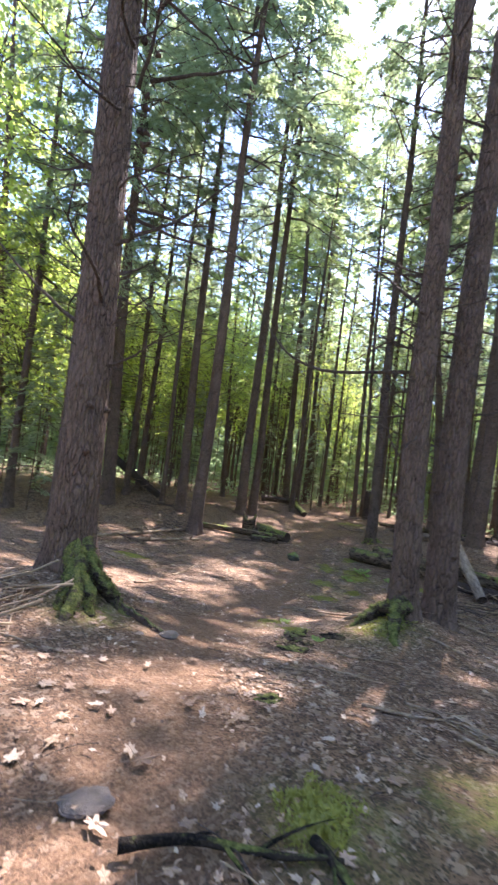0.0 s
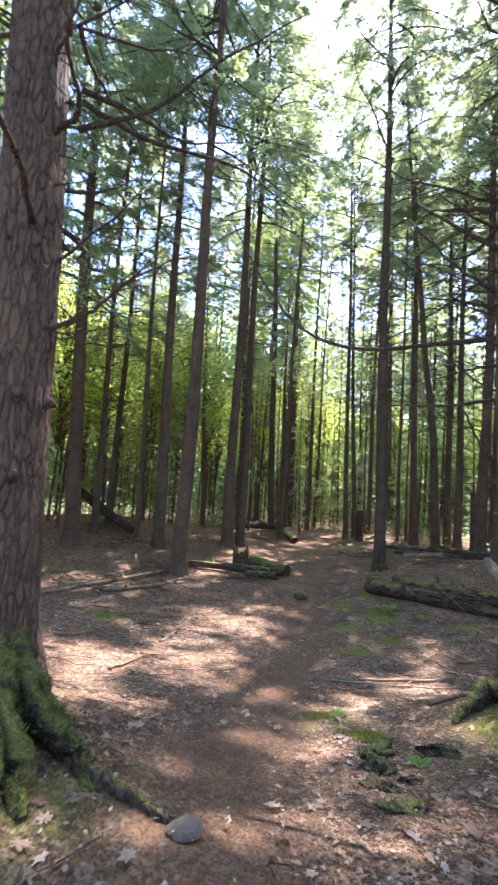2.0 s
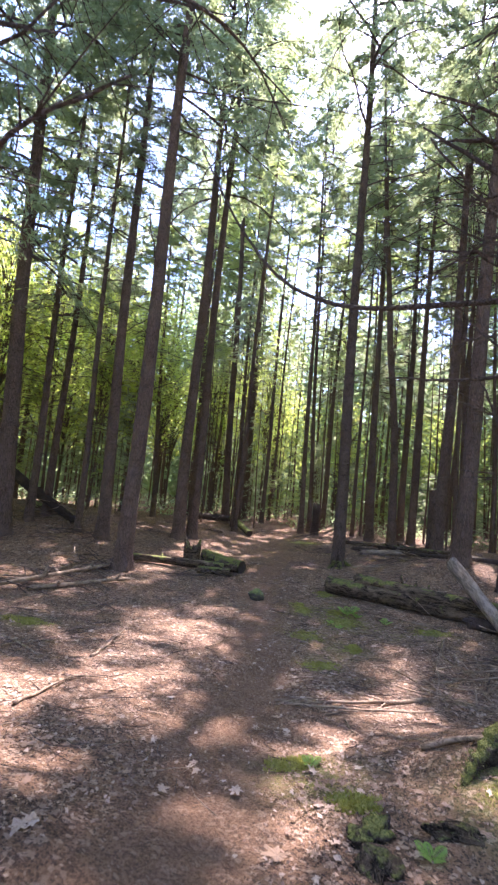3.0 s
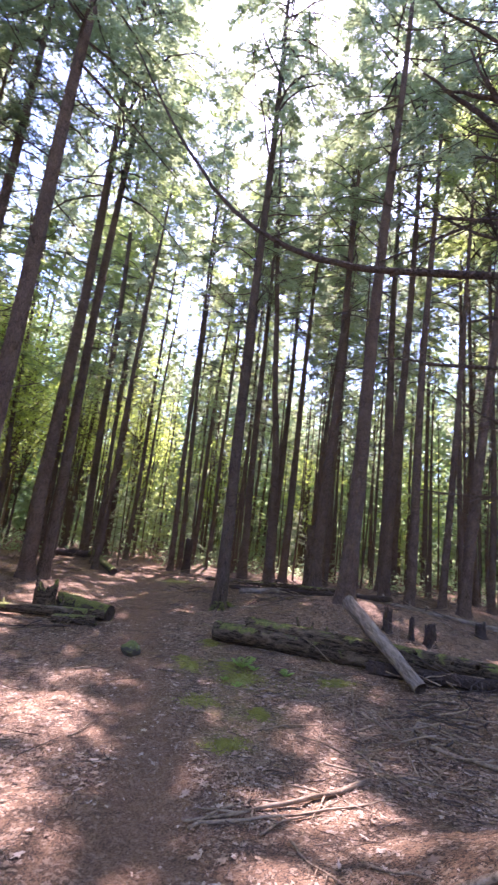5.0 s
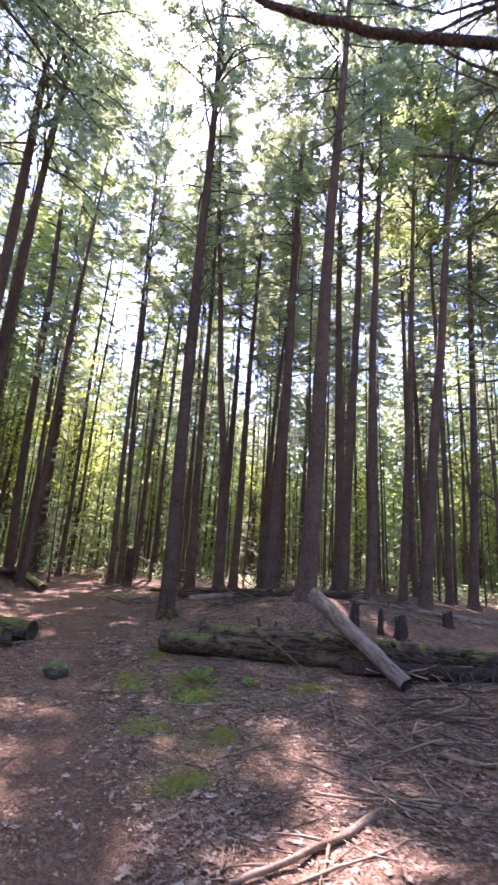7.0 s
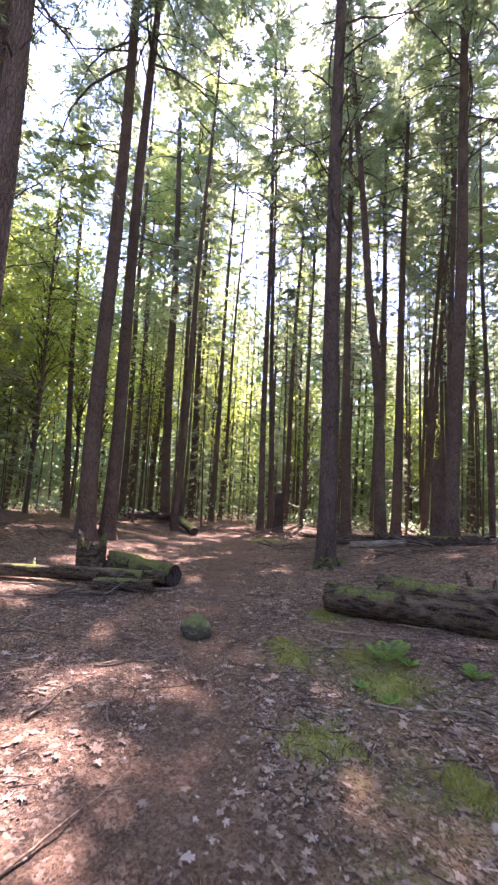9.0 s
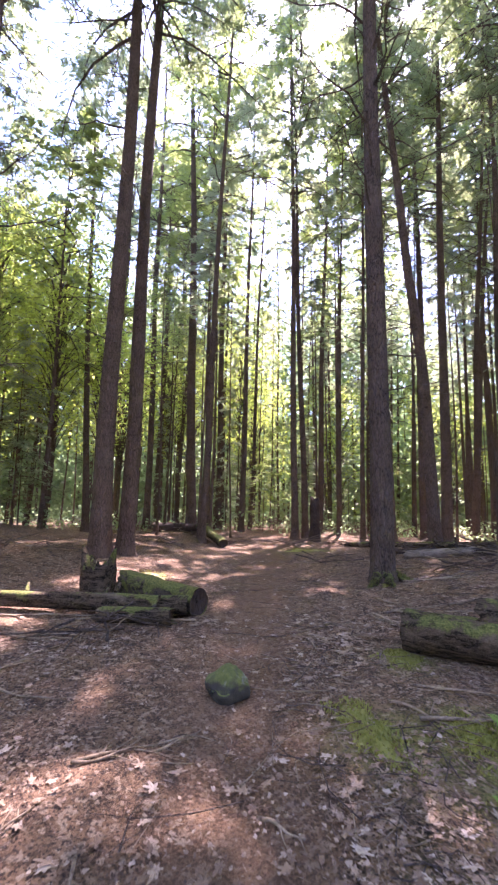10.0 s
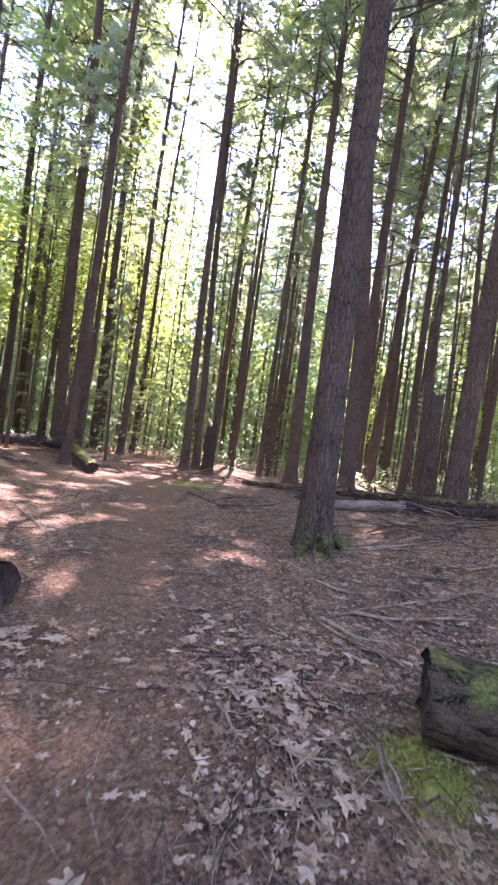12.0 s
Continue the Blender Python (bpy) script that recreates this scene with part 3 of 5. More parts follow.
# trees of the stand that stand clear of one another
conifer(8.05, 15.35, 0.48, 28, (0.035, -0.03), 10, 16, reach=1.35, sides=26, rings=40)
conifer(5.08, 17.4, 0.39, 30, (-0.004, 0.003), 8.5, 24, reach=1.5, sides=28, rings=44, mossy=True, label="straight hemlock with a mossy foot beside the trail")
conifer(-1.64, 16.0, 0.46, 29, (0.006, 0.0), 9.5, 14, reach=1.5, sides=26, rings=40)
conifer(-0.1, 21.1, 0.46, 30, (0.0, 0.0), 9.0, 16, reach=1.75, sides=26, rings=40, label="tall hemlock, one of a close pair", group="pair of hemlocks by the stump")
conifer(0.44, 21.7, 0.4, 30, (0.003, 0.0), 10.0, 16, reach=1.6, sides=24, rings=40, label="tall slimmer hemlock, one of a close pair", group="pair of hemlocks by the stump")
conifer(-5.6, 18.2, 0.53, 28, (-0.04, -0.014), 8.5, 20, reach=1.3, sides=22, rings=34)
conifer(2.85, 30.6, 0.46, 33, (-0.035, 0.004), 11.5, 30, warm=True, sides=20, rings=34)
conifer(4.55, 34.0, 0.37, 34, (-0.007, 0.001), 8.0, 20, far=True)
conifer(6.9, 27.9, 0.3, 32, (-0.014, 0.005), 8.0, 20, reach=1.15)
conifer(9.8, 32.6, 0.34, 26, (0.018, -0.007), 8.5, 16, far=True)
conifer(11.9, 34.8, 0.32, 26, (0.0, 0.0), 8.5, 16, far=True)
conifer(10.1, 25.9, 0.42, 28, (-0.011, 0.006), 9.5, 16, reach=0.9, sides=18)
conifer(9.4, 22.1, 0.38, 28, (-0.06, 0.035), 9.5, 16, reach=0.9, sides=18, bend=0.25, label="hemlock with a crooked leaning trunk")
conifer(12.3, 25.5, 0.42, 28, (0.013, -0.009), 9.5, 16, reach=0.9, sides=18)
conifer(9.67, 19.05, 0.42, 28, (0.025, -0.022), 9.5, 18, reach=0.9, sides=22, rings=36)
conifer(17.6, 30.6, 0.34, 27, (0.06, -0.05), 9, 12, far=True)
conifer(19.4, 31.2, 0.32, 27, (0.0, 0.0), 9, 12, far=True)
conifer(15.9, 28.4, 0.34, 27, (0.04, -0.04), 9, 12, far=True)
conifer(22.0, 27.3, 0.42, 27, (0.02, 0.0), 9, 12, far=True)
conifer(0.8, 33.5, 0.34, 32, (-0.01, 0.0), 9, 20, warm=True)
conifer(-1.4, 28.1, 0.26, 22, (-0.05, 0.0), 8.5, 18, far=True)
conifer(-2.3, 24.9, 0.14, 14, (0.0, 0.0), 6.5, 14, far=True)
conifer(-5.0, 34.0, 0.28, 18, (0.03, 0.0), 5.5, 16, far=True)
conifer(7.7, 28.9, 0.28, 27, (-0.03, 0.011), 8.5, 18, far=True)
conifer(10.95, 16.8, 0.36, 27, (0.028, -0.028), 10, 16, far=True)
conifer(11.1, 15.8, 0.32, 26, (0.018, -0.02), 9.5, 16, far=True)
conifer(12.4, 15.6, 0.26, 24, (0.032, -0.041), 9, 14, far=True)
conifer(12.7, 15.0, 0.38, 27, (0.055, -0.075), 10, 16, far=True, bend=-0.15)
conifer(15.2, 15.75, 0.25, 23, (0.0, 0.0), 9, 14, far=True)
conifer(15.4, 15.0, 0.32, 25, (0.027, -0.045), 9, 16)
conifer(18.5, 15.3, 0.4, 27, (0.02, -0.05), 9, 18, far=True)
conifer(-5.3, 19.8, 0.28, 22, (0.0, 0.0), 7, 20)
conifer(-5.0, 20.8, 0.29, 22, (0.008, 0.0), 7, 20)
conifer(-3.56, 19.4, 0.23, 23, (-0.014, 0.0), 8, 18)
conifer(-2.7, 19.1, 0.42, 27, (-0.018, 0.0), 9, 18, sides=20)
conifer(-10.2, 18.0, 0.42, 25, (-0.08, -0.04), 7, 24)
conifer(-5.7, 13.4, 0.3, 26, (0.0, 0.0), 6.5, 22)
conifer(-8.2, 15.6, 0.28, 25, (-0.02, 0.0), 6.5, 18)
conifer(-11.9, 18.7, 0.28, 22, (0.0, 0.0), 6, 20, far=True)

# the stand goes on all round, with unseen trees added behind for shade
TAKEN = [(o.matrix_basis.translation.x, o.matrix_basis.translation.y) for o in scene.objects if o.name.startswith("hemlock_tree")]


def free(x, y, gap):
    return all((x - a) ** 2 + (y - b) ** 2 > gap * gap for a, b in TAKEN)


def fill_stand(count, r0, r1, far, gap, dia, heights, branches, seed, keep, low=(0.48, 0.62), reach=1.0):
    r = np.random.default_rng(seed)
    made = tries = 0
    while made < count and tries < 6000:
        tries += 1
        a, q = r.uniform(0, 2 * np.pi), math.sqrt(r.uniform(r0 * r0, r1 * r1))
        x, y = 3.5 + q * math.cos(a), 13 + q * math.sin(a)
        if not keep(x, y) or not free(x, y, gap):
            continue
        TAKEN.append((x, y))
        h = r.uniform(*heights)
        dd = r.uniform(*dia)
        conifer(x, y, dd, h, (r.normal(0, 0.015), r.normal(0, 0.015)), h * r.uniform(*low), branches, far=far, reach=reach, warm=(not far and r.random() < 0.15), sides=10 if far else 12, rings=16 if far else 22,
                label="slim hemlock trunk deep in the stand" if far else "hemlock with dead lower branches in the stand", group="hemlocks deep in the stand")
        made += 1


def outside_clearing(x, y):
    if 7 < x < 10 and 25 < y < 30:
        return False
    # Thins the unseen trees added behind the start for shade.
    if y < 3 and (x * 3.7 + y * 5.3) % 1 < 0.72 or x < -9 and y < 12 and (x * 3.7 + y * 5.3) % 1 < 0.6:
        return False
    return not (x < 1 and 24 < y < 52 and (x * 5.7 + y * 2.3) % 1 < 0.6) and not (-5.5 < x < 10.5 and -2.5 < y < 26) and not (x < -3 and 6 < y < 17) and not (x < -5 and 14 < y < 34 and (x * 7.3 + y * 3.1) % 1 < 0.6) and (y > 34 or abs(x - 0.2 * y - 0.5) > 1.3)


fill_stand(10, 9, 18, False, 2.0, (0.25, 0.5), (25, 29), 12, 11, outside_clearing)
fill_stand(64, 12, 25, True, 1.7, (0.16, 0.34), (23, 28), 11, 14, outside_clearing)
fill_stand(78, 24, 31, True, 1.4, (0.14, 0.3), (25, 31), 4, 12, outside_clearing, (0.42, 0.58))
fill_stand(90, 11, 32, True, 0.7, (0.07, 0.15), (11, 18), 7, 13, lambda x, y: outside_clearing(x, y) and y > 8 + 0.4 * abs(x - 4), (0.62, 0.8), 0.45)


def distant_stand(count, r0, r1, gap, seed):
    """The stand beyond: slim trunks under pale crowns, too many to count."""
    r = np.random.default_rng(seed)
    b = Build()
    crowns = []
    for me in (crown_mesh(280, CROWN_HEIGHT, 2.9, 34, 12, 8, 0.185, NEEDLES_LIT, round_=3), crown_mesh(281, CROWN_HEIGHT, 2.9, 34, 12, 8, 0.185, NEEDLES_WARM, round_=3)):
        co = np.empty(3 * len(me.vertices))
        me.vertices.foreach_get("co", co)
        crowns.append((co.reshape(-1, 3), [tuple(q.vertices) for q in me.polygons], [q.material_index for q in me.polygons]))
        bpy.data.meshes.remove(me)
    ang = np.linspace(0, 2 * np.pi, 7, endpoint=False)
    ring = np.stack([np.cos(ang), np.sin(ang)], -1)
    made = tries = 0
    while made < count and tries < 9000:
        tries += 1
        a, q = r.uniform(0.0, 2.7) if r.random() < 0.75 else r.uniform(0, 6.28), math.sqrt(r.uniform(r0 * r0, r1 * r1))
        x, y = 3.5 + q * math.cos(a), 13 + q * math.sin(a)
        if not outside_clearing(x, y) or not free(x, y, gap):
            continue
        TAKEN.append((x, y))
        made += 1
        h, dia, lean = r.uniform(24, 32), r.uniform(0.14, 0.34), r.normal(0, 0.015, 2)
        z = np.array((-0.4, 0.0, 0.6, 2.5, 6.0, 12.0, 20.0, h))
        rad = 0.5 * dia * np.array((1.5, 1.4, 1.08, 0.98, 0.86, 0.66, 0.36, 0.03))
        o = np.array((x, y, at(x, y)))
        v = np.concatenate([np.concatenate([o[:2] + lean * k + ring * w, np.full((7, 1), o[2] + k)], 1) for k, w in zip(z, rad)])
        b.add(v, [(i * 7 + j, i * 7 + (j + 1) % 7, i * 7 + 7 + (j + 1) % 7, i * 7 + 7 + j) for i in range(7) for j in range(7)], 0)
        which = int(r.random() < 0.4)
        co, faces, slots = crowns[which]
        low = h * r.uniform(0.26, 0.46)
        t = r.uniform(0, 6.28)
        c, sn, k = math.cos(t), math.sin(t), r.uniform(0.8, 1.15)
        w = np.stack([k * (co[:, 0] * c - co[:, 1] * sn), k * (co[:, 0] * sn + co[:, 1] * c), co[:, 2] * (h + 0.5 - low) / CROWN_HEIGHT + low], -1)
        w[:, :2] += lean * w[:, 2:]
        base = b.n
        b.v.append(w + o)
        b.f.extend([tuple(i + base for i in f) for f in faces])
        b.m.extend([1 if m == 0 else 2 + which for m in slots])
        b.n += len(w)
    thing("distant_stand", "slim distant hemlock trunks under pale green crowns", "woods", kind="stuff", me=b.mesh("distant_stand", BARK, TWIG, NEEDLES_LIT, NEEDLES_WARM, smooth=False))


distant_stand(150, 30, 52, 1.3, 12)


# ---------------------------------------------------------------- broad-leaved trees and far woods
def leafy_crown(seed, radius, height, clumps, per, size, slot_mat):
    """A loose crown: limbs that end in uneven clumps of single leaves."""
    r = np.random.default_rng(seed)
    b = Build()
    cen, alo, acr = [], [], []
    for _ in range(clumps):
        d = r.normal(size=3)
        d /= np.linalg.norm(d)
        q = r.uniform(0.35, 1.0)
        c = np.array((d[0] * radius * q, d[1] * radius * q, height * (0.5 + 0.5 * d[2] * q)))
        root = np.array((0, 0, max(0.0, c[2] - r.uniform(1, 2.5))))
        s = np.linspace(0, 1, 5)[:, None]
        b.tube(root + (c - root) * s + np.array((0, 0, 0.4)) * np.sin(s * 3.14), 0.03 * (1.05 - s[:, 0]), 4, 0, cap=False)
        n = per
        p = c + r.normal(0, 1, (n, 3)) * np.array((0.75, 0.75, 0.32)) * r.uniform(0.7, 1.2)
        al = r.normal(0, 1, (n, 3)) * np.array((1, 1, 0.4))
        al /= np.linalg.norm(al, axis=1, keepdims=True)
        ac = np.cross(al, np.array((0, 0, 1.0)) + r.normal(0, 0.5, (n, 3)))
        ac /= np.linalg.norm(ac, axis=1, keepdims=True)
        k = size * r.uniform(0.6, 1.3, (n, 1))
        cen.append(p), alo.append(al * k), acr.append(ac * k * 0.6)
    b.quads(np.concatenate(cen), np.concatenate(alo), np.concatenate(acr), 1)
    return b.mesh("crown", TWIG, slot_mat, smooth=False)


LEAFY = [leafy_crown(300 + i, 3.0, 8.5, 62, 80, 0.09, LEAVES) for i in range(2)]


def broadleaf(x, y, dia, height, crown_low, wide=1.0):
    seed = int(abs(x * 37 + y * 411))
    tree = thing("broadleaf_tree", "slender young tree with bright yellow-green sunlit leaves", "tree", "bright broad-leaved trees", m=pose(x, y, at(x, y)))
    part("trunk", trunk_mesh(height, dia, (0.02, 0.01), seed, 9, 16, 0.3, 0.02), tree)
    part("crown", LEAFY[seed % 2], tree, "", Matrix.LocRotScale((0, 0, crown_low), Euler((0, 0, seed)), (wide, wide, (height + 0.6 - crown_low) / 8.5)))
    return tree


for x, y, dd, h, lo, w in ((-10.5, 14.6, 0.18, 18, 5.5, 1.2), (-9, 26, 0.16, 14, 2.5, 1.1), (-7.6, 21.3, 0.12, 12, 3.0, 0.85), (-9.3, 17.3, 0.12, 11, 3.2, 0.85), (-12.2, 20.2, 0.14, 13, 2.5, 1.0), (-4.2, 24.5, 0.1, 10, 3.5, 0.7), (-2.8, 27.3, 0.12, 12, 4, 0.8), (-1.7, 32, 0.14, 13, 4, 1.0), (1.8, 37.5, 0.14, 12, 4, 1.0), (6.4, 38, 0.14, 13, 5, 1.0), (-13, 22, 0.16, 14, 2.0, 1.1), (-7, 30, 0.18, 15, 2.5, 1.1), (-3.5, 31, 0.18, 14, 3.0, 1.0), (-15, 28, 0.2, 16, 3, 1.3),
                          (-11, 34, 0.2, 16, 3, 1.3), (-1, 38, 0.18, 13, 3, 1.2), (3.5, 42, 0.2, 14, 3.0, 1.2), (9, 45, 0.2, 13, 2.0, 1.2), (-18, 20, 0.2, 15, 3, 1.2),
                          (-6.5, 37, 0.2, 17, 4, 1.3), (-6.8, 25, 0.12, 11, 2.5, 0.8), (16, 44, 0.2, 12, 1.0, 1.2), (24, 41, 0.2, 12, 1.0, 1.2), (31, 34, 0.2, 12, 1.0, 1.2), (36, 26, 0.2, 12, 1.0, 1.2), (37, 16, 0.2, 13, 1.0, 1.2)):
    broadleaf(x, y, dd, h, lo, w)


def far_woods():
    """Sunlit woods beyond the stand: clumps of leaves in an uneven belt with gaps."""
    r = np.random.default_rng(5)
    b = Build()
    for _ in range(4600):
        a, q = r.uniform(0.0, 2.6) if r.random() < 0.75 else r.uniform(2.6, 6.33), r.uniform(42, 66)
        top = 23 + 5 * math.sin(a * 9) * math.sin(a * 4 + 1) + r.uniform(-2, 5)
        x, y = 3.5 + q * math.cos(a), 13 + q * math.sin(a)
        c = np.array((x, y, float(level(x, y)) + max(0.3, top * r.random() ** 1.2)))
        n = 46
        p = c + r.normal(0, 1, (n, 3)) * np.array((1.6, 1.6, 0.9))
        al = r.normal(0, 1, (n, 3))
        al /= np.linalg.norm(al, axis=1, keepdims=True)
        ac = np.cross(al, r.normal(0, 1, (n, 3)))
        ac /= np.linalg.norm(ac, axis=1, keepdims=True)
        k = 0.36 * r.uniform(0.5, 1.4, (n, 1))
        b.quads(p, al * k, ac * k * 0.6)
    return thing("far_woods", "sunlit yellow-green woods beyond the dark stand", "woods", kind="stuff", me=b.mesh("far_woods", FAR_LEAVES, smooth=False))


far_woods()


def undergrowth():
    """Low seedlings and shrubs that hide the ground deeper in the stand."""
    r = np.random.default_rng(15)
    b = Build()
    for _ in range(1700):
        a, q = r.uniform(0, 2 * np.pi), math.sqrt(r.uniform(17.0 ** 2, 46.0 ** 2))
        x, y = 3.5 + q * math.cos(a), 13 + q * math.sin(a)
        if y < 29 and -4 < x < 14:
            continue
        n = 44
        h = r.uniform(0.25, 1.3)
        p = np.stack([x + r.normal(0, 0.55, n), y + r.normal(0, 0.55, n), 0 * np.ones(n)], -1)
        p[:, 2] = level(p[:, 0], p[:, 1]) + h * r.uniform(0.05, 1, n)
        al = r.normal(0, 1, (n, 3)) * np.array((1, 1, 0.5))
        al /= np.linalg.norm(al, axis=1, keepdims=True)
        ac = np.cross(al, r.normal(0, 1, (n, 3)))
        ac /= np.linalg.norm(ac, axis=1, keepdims=True)
        k = 0.085 * r.uniform(0.5, 1.4, (n, 1))
        b.quads(p, al * k, ac * k * 0.55)
    return thing("undergrowth", "low green seedlings and shrubs under the far trees", "undergrowth", kind="stuff", me=b.mesh("undergrowth", FAR_LEAVES, smooth=False))


undergrowth()


def wooded_slope():
    """The distant slope of woods that closes the view low down, with an uneven top."""
    r = np.random.default_rng(9)
    n = 420
    a = np.linspace(0, 2 * np.pi, n, endpoint=False)
    top = 19 + 1.6 * np.sin(7 * a) + 1.1 * np.sin(19 * a + 1) + 0.8 * np.sin(47 * a) + r.normal(0, 0.7, n)
    v = []
    for u in np.linspace(0, 1, 9):
        q = 76 + 10 * u + r.normal(0, 0.5, n)
        v.append(np.stack([3.5 + q * np.cos(a), 13 + q * np.sin(a), -1 + (top + 1) * u + r.normal(0, 0.25, n)], -1))
    f = [(i * n + j, i * n + (j + 1) % n, (i + 1) * n + (j + 1) % n, (i + 1) * n + j) for i in range(8) for j in range(n)]
    b = Build()
    b.add(np.concatenate(v), f)
    m, nt, bs = material("distant_woods")
    p = coords(nt, world_space=True)
    col = mixed(nt, ramp(nt, noise_tex(nt, p, 0.9, 6, 0.75), (0.35, (0, 0, 0)), (0.7, (1, 1, 1))), (0.09, 0.11, 0.055), (0.26, 0.29, 0.14))
    nt.links.new(col, bs.inputs["Base Color"])
    bs.inputs["Roughness"].default_value = 1.0
    bumped(nt, bs, noise_tex(nt, p, 1.5, 5, 0.7), 1.0, 0.8)
    thing("backdrop", "distant slope of green woods beyond the stand", "woods", kind="structure", me=b.mesh("backdrop", m))


wooded_slope()


def understory(x, y, h, seed):
    """A young hemlock with sparse flat sprays down to the ground."""
    ob = thing("young_hemlock", "young hemlock with thin stem and sparse grey-green sprays", "sapling", "young hemlocks in the shade", m=pose(x, y, at(x, y)))
    part("trunk", trunk_mesh(h, 0.05, (0, 0), seed, 7, 10, 0.2, 0.02), ob)
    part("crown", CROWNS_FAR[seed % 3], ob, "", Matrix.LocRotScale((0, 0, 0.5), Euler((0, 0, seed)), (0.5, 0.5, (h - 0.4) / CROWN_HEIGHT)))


_r = np.random.default_rng(21)
_spots = [(-7.5, 15.5), (-9, 17), (-8, 20), (-12, 16), (-11, 20), (-6.8, 22), (-14, 19), (-9.5, 14), (-4, 23), (-3, 24.5), (-5, 26), (-7, 25), (4.8, 33), (6, 36), (8.5, 37), (11, 38), (-12.5, 24), (3.5, 37), (1.5, 36), (13.5, 37), (16, 36), (10, 35), (-3.5, 27), (6.8, 33), (18.5, 34), (21, 31), (24, 28), (-9, 23), (-4.5, 29), (-15, 23), (-7, 33), (5.4, 39), (8, 41), (12, 41), (27, 26)]
for i, (x, y) in enumerate(_spots):
    understory(x, y, _r.uniform(3.5, 7.5), 30 + i)


# ---------------------------------------------------------------- logs, stumps and stones
def along(a, b):
    """The pose at a whose x axis runs to b."""
    a, b = Vector(a), Vector(b)
    return Matrix.Translation(a) @ (b - a).to_track_quat("X", "Z").to_matrix().to_4x4()


def log_mesh(length, r0, r1, mat, seed, sides=26, bumps=0.05, jag0=0.08, jag1=0.15, sag=0.0):
    """A fallen trunk along +x: uneven round, ridged, with broken or sawn ends."""
    r = np.random.default_rng(seed)
    k = max(8, int(length * 9))
    x = np.linspace(0, length, k)
    ang = np.linspace(0, 2 * np.pi, sides, endpoint=False)
    ph = r.uniform(0, 6.28, 5)
    rad = np.interp(x, (0, length), (r0, r1))[:, None] * (1 + bumps * np.sin(3 * ang + ph[0] + x[:, None] * 0.8) + bumps * 0.7 * np.sin(x[:, None] * 3.1 + ph[1] + 2 * ang))
    knob = sum(k * np.exp(-((x[:, None] - c) / 0.12) ** 2 - (np.sin((ang - a) / 2) / 0.22) ** 2) for c, a, k in zip(r.uniform(0.35, max(0.4, length - 0.35), 2 + int(length * 2)), r.uniform(0, 6.28, 99), r.uniform(-0.22, 0.25, 99)))
    rough = r.normal(size=rad.shape)
    rough[1:] = 0.6 * rough[1:] + 0.5 * rough[:-1]
    rad = rad * (1 + knob + 0.035 * rough + 0.03 * np.sin(7 * ang + 3 * np.sin(x[:, None] * 2.3 + ph[2]) + ph[3]))
    xs = np.repeat(x[:, None], sides, 1)
    xs[0] -= np.abs(r.normal(0, jag0, sides))
    xs[-1] += np.abs(r.normal(0, jag1, sides))
    cz = -sag * np.sin(x / length * np.pi)
    v = np.stack([xs, rad * np.cos(ang), cz[:, None] + rad * np.sin(ang)], -1).reshape(-1, 3)
    f = [(i * sides + j, i * sides + (j + 1) % sides, (i + 1) * sides + (j + 1) % sides, (i + 1) * sides + j) for i in range(k - 1) for j in range(sides)]
    b = Build()
    b.add(v, f)
    return b.mesh("bark", mat)


def end_face(radius, seed, depth=0.03):
    """The broken wood at a log's end, hollowed and ringed, facing -x."""
    r = np.random.default_rng(seed)
    rings, sides = 6, 26
    ang = np.linspace(0, 2 * np.pi, sides, endpoint=False)
    q = np.linspace(1.0, 0.06, rings)
    v = []
    for i, u in enumerate(q):
        d = depth * (1 - u) + 0.01 * (i % 2) + np.abs(r.normal(0, 0.006, sides))
        v.append(np.stack([d, radius * u * np.cos(ang), radius * u * np.sin(ang)], -1))
    f = [(i * sides + (j + 1) % sides, i * sides + j, (i + 1) * sides + j, (i + 1) * sides + (j + 1) % sides) for i in range(rings - 1) for j in range(sides)]
    f.append(tuple((rings - 1) * sides + j for j in range(sides)))
    b = Build()
    b.add(np.concatenate(v), f)
    return b.mesh("broken_end", ROTTEN_DARK)


def fallen_log(a, b, r0, r1, mat, label, seed, stubs=3, jag0=0.06, jag1=0.12, name="fallen_log", sag=0.0):
    m = along(a, b)
    ln = (Vector(b) - Vector(a)).length
    ob = thing(name, label, "log", m=m)
    part("bark", log_mesh(ln, r0, r1, mat, seed, jag0=jag0, jag1=jag1, sag=sag), ob)
    part("broken_end", end_face(r0 * 0.97, seed + 1), ob, "dark rotten wood at the broken end", Matrix.Translation((0.0, 0, 0)))
    part("broken_end", end_face(r1 * 0.97, seed + 2), ob, "", pose(ln, 0, 0, 0, 0, 180))
    r = np.random.default_rng(seed + 3)
    for _ in range(stubs):
        x, an, k = r.uniform(0.15, 0.9) * ln, r.uniform(0.3, 2.8), r.uniform(0.08, 0.22)
        d = np.array((r.uniform(-0.4, 0.4), math.cos(an), math.sin(an)))
        s = np.linspace(0, 1, 4)[:, None]
        rr = r0 + (r1 - r0) * x / ln
        g = Build()
        g.tube(np.array((x, 0, 0)) + d * (rr * 0.7 + s * (rr * 0.3 + k)), 0.035 * (1.2 - 0.6 * s[:, 0]), 7, rough=0.12)
        part("branch_stub", g.mesh("branch_stub", mat), ob)
    return ob


